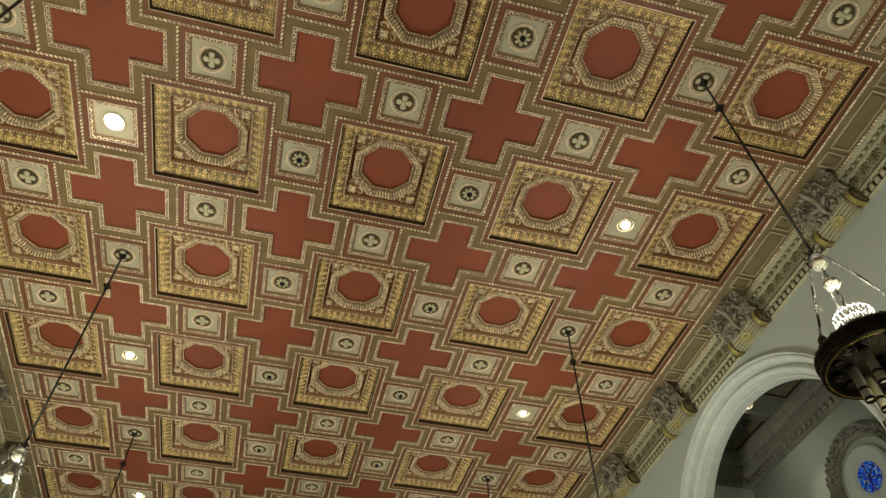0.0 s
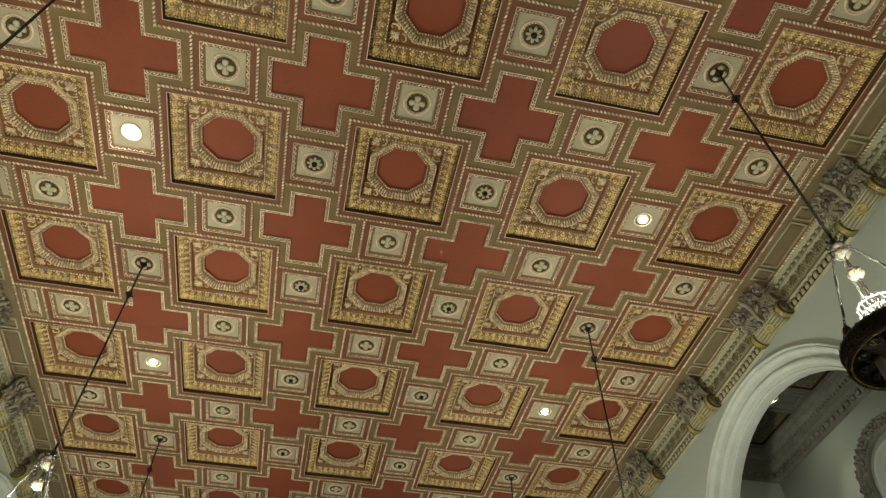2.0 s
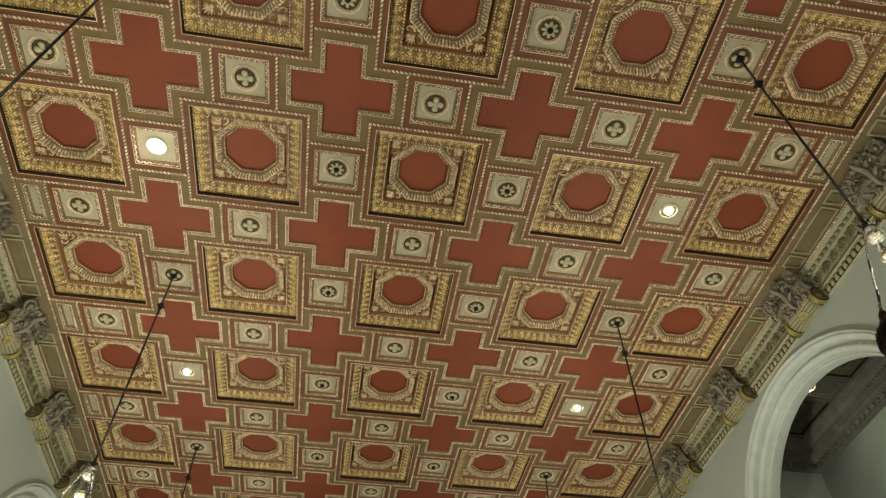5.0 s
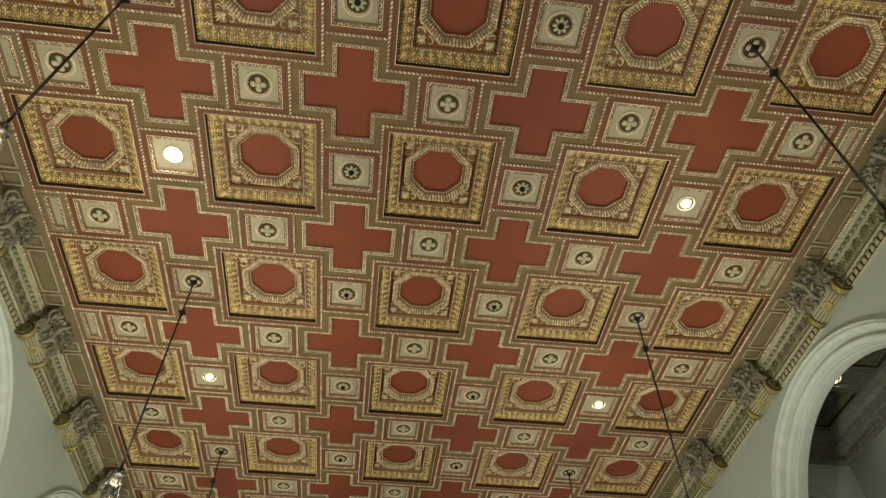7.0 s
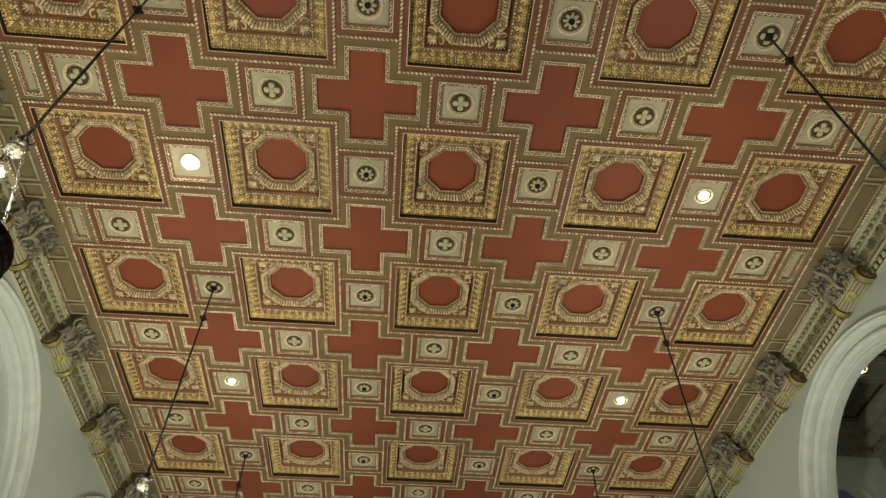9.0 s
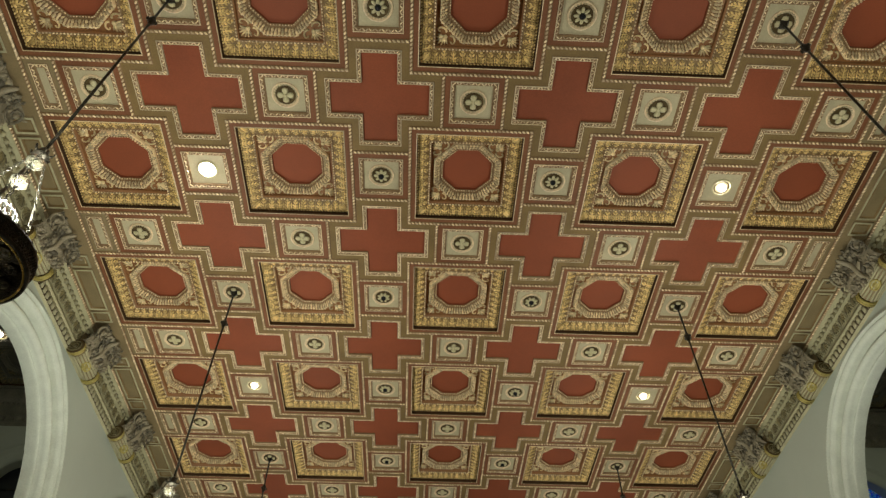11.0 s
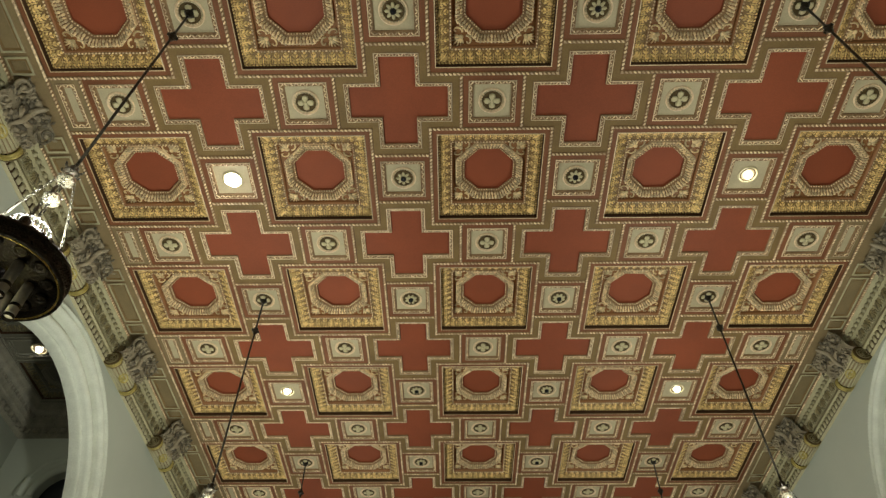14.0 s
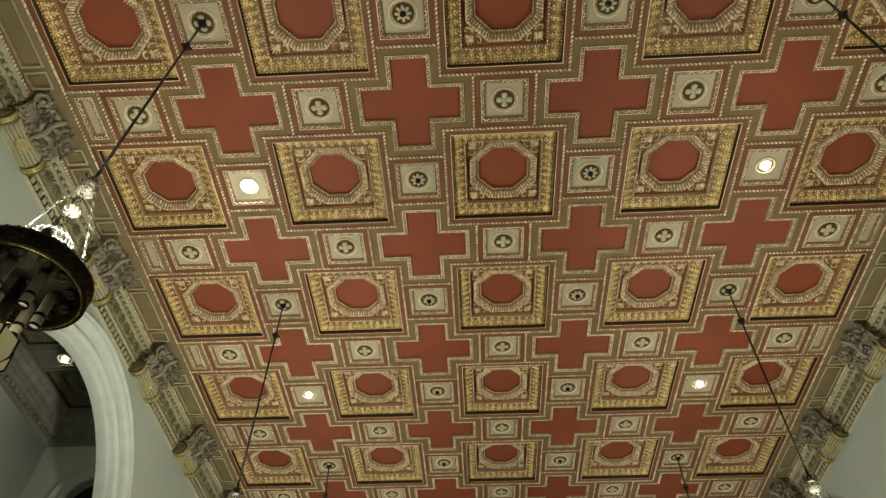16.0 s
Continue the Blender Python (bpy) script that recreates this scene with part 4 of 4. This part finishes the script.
hung = None
for cy in CHANDELIER_ROWS[1:4]:
    for sx in (-1, 1):
        m = pose(3.0 * sx, PY * cy, H + 0.03) @ Matrix.Rotation(radians(-LEAN[sx]), 4, "Y") @ Matrix.Rotation(radians(0 if sx > 0 else 16), 4, "Z")
        if hung is None:
            hung = chandelier()
            hung.matrix_world = m
        else:
            copy_thing(hung, m)


# ---- side aisles ----
AISLE_MID = (WALL_BACK + AISLE_X) / 2
# darker stand-ins for the nave colours, with the aisle's dimness put into them
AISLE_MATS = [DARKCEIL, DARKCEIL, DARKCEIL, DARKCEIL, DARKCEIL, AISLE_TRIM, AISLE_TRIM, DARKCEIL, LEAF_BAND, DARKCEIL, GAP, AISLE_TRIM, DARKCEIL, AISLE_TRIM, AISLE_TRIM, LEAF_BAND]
BAY_IN = 2.24
A_CORNICE = [(0.26, 0.0), (0.26, -0.04), (0.235, -0.045), (0.225, -0.09), (0.205, -0.095), (0.20, -0.12), (0.18, -0.20), (0.13, -0.27), (0.11, -0.28), (0.11, -0.33), (0.05, -0.34), (0.045, -0.42), (0.02, -0.44), (0.0, -0.46)]
for side, tag in ((-1, "west"), (1, "east")):
    # outer wall of the aisle
    p = Parts()
    p.put(*box(min(side * AISLE_X, side * (AISLE_X + 0.3)), Y0, 0, max(side * AISLE_X, side * (AISLE_X + 0.3)), Y1, H + 0.2))
    tagged(part("wall_aisle_" + tag, p, PLASTER), "pale plastered outer aisle wall", "wall", kind="structure")
    blocks = []
    for ay in ARCHES:
        for o in (-1.47, 0.0, 1.47):
            blocks.append(shifted(T_COFFER, side * AISLE_MID, ay + o, 0.74, AISLE_H))
            blocks.append(shifted(T_FRAME, side * AISLE_MID, ay + o, 0.74, AISLE_H))
        for o in (-0.735, 0.735):
            p = Parts()
            framed_panel(p, 0.46, 0.225, 0.03, M_BAND)
            blocks.append(shifted(p.arrays(), side * AISLE_MID, ay + o, 1.0, AISLE_H))
        # plain margins beside and past the coffers
        p = Parts()
        xa, xb = side * AISLE_MID - 0.5, side * AISLE_MID + 0.5
        for x0, x1 in ((xa - 0.3, xa), (xb, xb + 0.3)):
            p.put([(x0, ay - 2.5, AISLE_H), (x1, ay - 2.5, AISLE_H), (x1, ay + 2.5, AISLE_H), (x0, ay + 2.5, AISLE_H)], [(0, 1, 2, 3)], M_SOFFIT)
        for y0, y1 in ((ay - 2.5, ay - 1.97), (ay + 1.97, ay + 2.5)):
            p.put([(xa, y0, AISLE_H), (xb, y0, AISLE_H), (xb, y1, AISLE_H), (xa, y1, AISLE_H)], [(0, 1, 2, 3)], M_SOFFIT)
        # nested ribs round the bay
        for o in (0.285, 0.345):
            hx, hy = (AISLE_X - WALL_BACK) / 2 - o + 0.06, BAY_IN - o
            c4 = [(side * AISLE_MID + sx * hx, ay + sy * hy) for sx, sy in ((-1, -1), (1, -1), (1, 1), (-1, 1))]
            for k in range(4):
                rib(p, c4[k], c4[(k + 1) % 4], AISLE_H - 0.006, 0.018)
        blocks.append(p.arrays())
    v, f, m = gathered(blocks)
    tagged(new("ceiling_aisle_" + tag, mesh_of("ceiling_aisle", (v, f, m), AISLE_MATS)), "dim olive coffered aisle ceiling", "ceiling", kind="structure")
    lamp_thing = copy_thing(downlight, pose(side * AISLE_MID - 0.05, ARCH_Y + 0.78, AISLE_H + 0.028))
    for k, ay in enumerate(ARCHES):
        # cornice round the bay
        p = Parts()
        loops = []
        for o, z in A_CORNICE:
            hx, hy = (AISLE_X - WALL_BACK) / 2 - o, BAY_IN - o
            loops.append([(side * AISLE_MID + x, ay + y, AISLE_H + z) for x, y in ((-hx, -hy), (hx, -hy), (hx, hy), (-hx, hy))])
        p.loft(loops, 0)
        hx, hy = (AISLE_X - WALL_BACK) / 2 - 0.062, BAY_IN - 0.062
        for x, y, a, step in along(square(hx, 0, hy), 0.13):
            v, f = box(-0.035, -0.03, -0.035, 0.035, 0.03, 0.035, 0.006)
            c, s = math.cos(a), math.sin(a)
            p.put(np.column_stack([v[:, 0] * c - v[:, 1] * s + x + side * AISLE_MID, v[:, 0] * s + v[:, 1] * c + y + ay, v[:, 2] + AISLE_H - 0.375]), f)
        for x, y, a, step in along(square(hx - 0.122, 0, hy - 0.122), 0.075):
            p.put(*ball((x + side * AISLE_MID, y + ay, AISLE_H - 0.20), (0.028, 0.022, 0.035), 6, 3, a))
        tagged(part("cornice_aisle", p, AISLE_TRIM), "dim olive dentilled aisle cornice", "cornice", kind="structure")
        # cross wall with an arch to the next bay
        p = Parts()
        for y in (ay + BAY_IN, ay + ARCH_STEP - BAY_IN):
            arched_sheet(p, y, [side * 5.95], 0.38, 6.50, H + 0.2, min(side * 5.50, side * 7.02), max(side * 5.50, side * 7.02), axis="y")
        a2 = [(side * 5.95 - 0.38 * math.cos(a), 6.50 + 0.38 * math.sin(a)) for a in ARCH_ANGLES]
        a2 = [(a2[0][0], 0.0)] + a2 + [(a2[-1][0], 0.0)]
        p.loft([[(x, y, z) for x, z in a2] for y in (ay + BAY_IN, ay + ARCH_STEP - BAY_IN)], 0, closed=False)
        loops = []
        for r_, d in ((0.64, 0.0), (0.64, -0.04), (0.61, -0.055), (0.58, -0.04), (0.57, -0.015), (0.50, -0.015), (0.49, -0.04), (0.45, -0.05), (0.42, -0.03), (0.38, -0.03), (0.38, 0.0)):
            loops.append([(side * 5.95 - r_ * math.cos(a), ay + BAY_IN + d, 6.50 + r_ * math.sin(a)) for a in ARCH_ANGLES])
        p.loft(loops, 0, closed=False)
        tagged(part("wall_cross", p, PLASTER), "plastered cross wall with a small round arch", "wall", kind="structure")

# the stained-glass window in the east aisle wall
STAINED = bpy.data.materials.new("blue_stained_glass")
STAINED.use_nodes = True
nt = STAINED.node_tree
bs = nt.nodes["Principled BSDF"]
tc = nt.nodes.new("ShaderNodeTexCoord")
vor = nt.nodes.new("ShaderNodeTexVoronoi")
vor.inputs["Scale"].default_value = 62
nt.links.new(tc.outputs["Object"], vor.inputs["Vector"])
rp = nt.nodes.new("ShaderNodeValToRGB")
for pos, col in ((0.0, (0.01, 0.02, 0.30, 1)), (0.45, (0.02, 0.07, 0.65, 1)), (0.70, (0.03, 0.25, 0.55, 1)), (0.91, (0.40, 0.38, 0.08, 1))):
    e = rp.color_ramp.elements[0] if pos == 0 else rp.color_ramp.elements.new(pos)
    e.position, e.color = pos, col
rp.color_ramp.interpolation = "CONSTANT"
rp.color_ramp.elements[-1].position, rp.color_ramp.elements[-1].color = 0.93, (0.40, 0.38, 0.08, 1)
sep = nt.nodes.new("ShaderNodeSeparateColor")
nt.links.new(vor.outputs["Color"], sep.inputs[0])
nt.links.new(sep.outputs[0], rp.inputs["Fac"])
nt.links.new(rp.outputs["Color"], bs.inputs["Base Color"])
nt.links.new(rp.outputs["Color"], bs.inputs["Emission Color"])
bs.inputs["Emission Strength"].default_value = 0.26
bs.inputs["Roughness"].default_value = 0.15
WIN_Z = 6.36
win = thing("window_1", "small round blue stained-glass window in a carved stone surround", "window", kind="structure", m=Matrix.Translation((AISLE_X, ARCH_Y, WIN_Z)) @ Matrix.Rotation(-math.pi / 2, 4, "Y"))
p = Parts()
p.put(*lathe([(0.20, 0.035), (0.0, 0.036)], 32))
part("pane", p, STAINED, win, "blue and yellow stained glass")
p = Parts()
p.put(*lathe([(0.42, 0.0), (0.42, 0.05), (0.38, 0.08), (0.34, 0.07), (0.32, 0.05), (0.29, 0.06), (0.22, 0.05), (0.20, 0.03)], 40))
part("window_frame", p, PLASTER, win, "grey stone round frame", True)
for k in range(6):
    a = k * math.pi / 3
    p = Parts()
    p.put(*tube([(0, 0, 0.045), (0.20 * math.cos(a), 0.20 * math.sin(a), 0.045)], 0.006, 5))
    part("lead_bar", p, IRON, win)
p = Parts()
loops = []
for r_, h in ((0.73, 0.0), (0.73, 0.06), (0.70, 0.08), (0.63, 0.05), (0.56, 0.08), (0.53, 0.06), (0.52, 0.0)):
    loops.append([(-1.6, -r_, h)] + [(r_ * math.sin(a), -r_ * math.cos(a), h) for a in ARCH_ANGLES] + [(-1.6, r_, h)])
p.loft(loops, 0, closed=False)
r = random.Random(8)
for i in range(320):
    a = math.pi * (i + 0.5) / 320
    k = r.uniform(0.55, 0.71)
    p.put(*ball((k * math.sin(a), -k * math.cos(a), 0.08), (r.uniform(0.02, 0.045), r.uniform(0.008, 0.016), 0.04), 6, 3, a + r.uniform(-1, 1)))
for s in (-1, 1):
    for i in range(110):
        p.put(*ball((-0.0145 * i, s * r.uniform(0.55, 0.71), 0.08), (r.uniform(0.02, 0.045), r.uniform(0.008, 0.016), 0.04), 6, 3, r.uniform(-1, 1)))
part("carved_surround", p, AISLE_TRIM, win, "carved grey stone surround")

# west arch: a dark sheet is added where the opening is only dark
DARK_SHEET = material("black_opening_sheet", (0.012, 0.014, 0.016), 0.3, vary=0.4, scale=9, bump=0.1)
for side, name, lab, pane_mat in ((1, "window_2", "dark blue stained glass in a small round arch", STAINED), (-1, "arch_dark_sheet", "dark sheet standing in for the darkness of a small round arch", DARK_SHEET)):
    arched = thing(name, lab, "window", kind="structure", m=Matrix.Translation((side * 5.95, ARCH_Y + BAY_IN + 0.14, 6.50)))
    p = Parts()
    curve = [(-0.38 * math.cos(a), 0.0, 0.38 * math.sin(a)) for a in ARCH_ANGLES]
    p.put([(-0.38, 0, -1.2)] + curve + [(0.38, 0, -1.2)], [tuple(range(len(curve) + 2))])
    part("pane", p, pane_mat, arched, "blue and yellow stained glass" if side > 0 else "dark sheet in the arch opening")
    for z in (-0.9, -0.6, -0.3, 0.0):
        p = Parts()
        p.put(*box(-0.38, -0.012, z - 0.008, 0.38, -0.002, z + 0.008))
        part("lead_bar", p, IRON, arched)
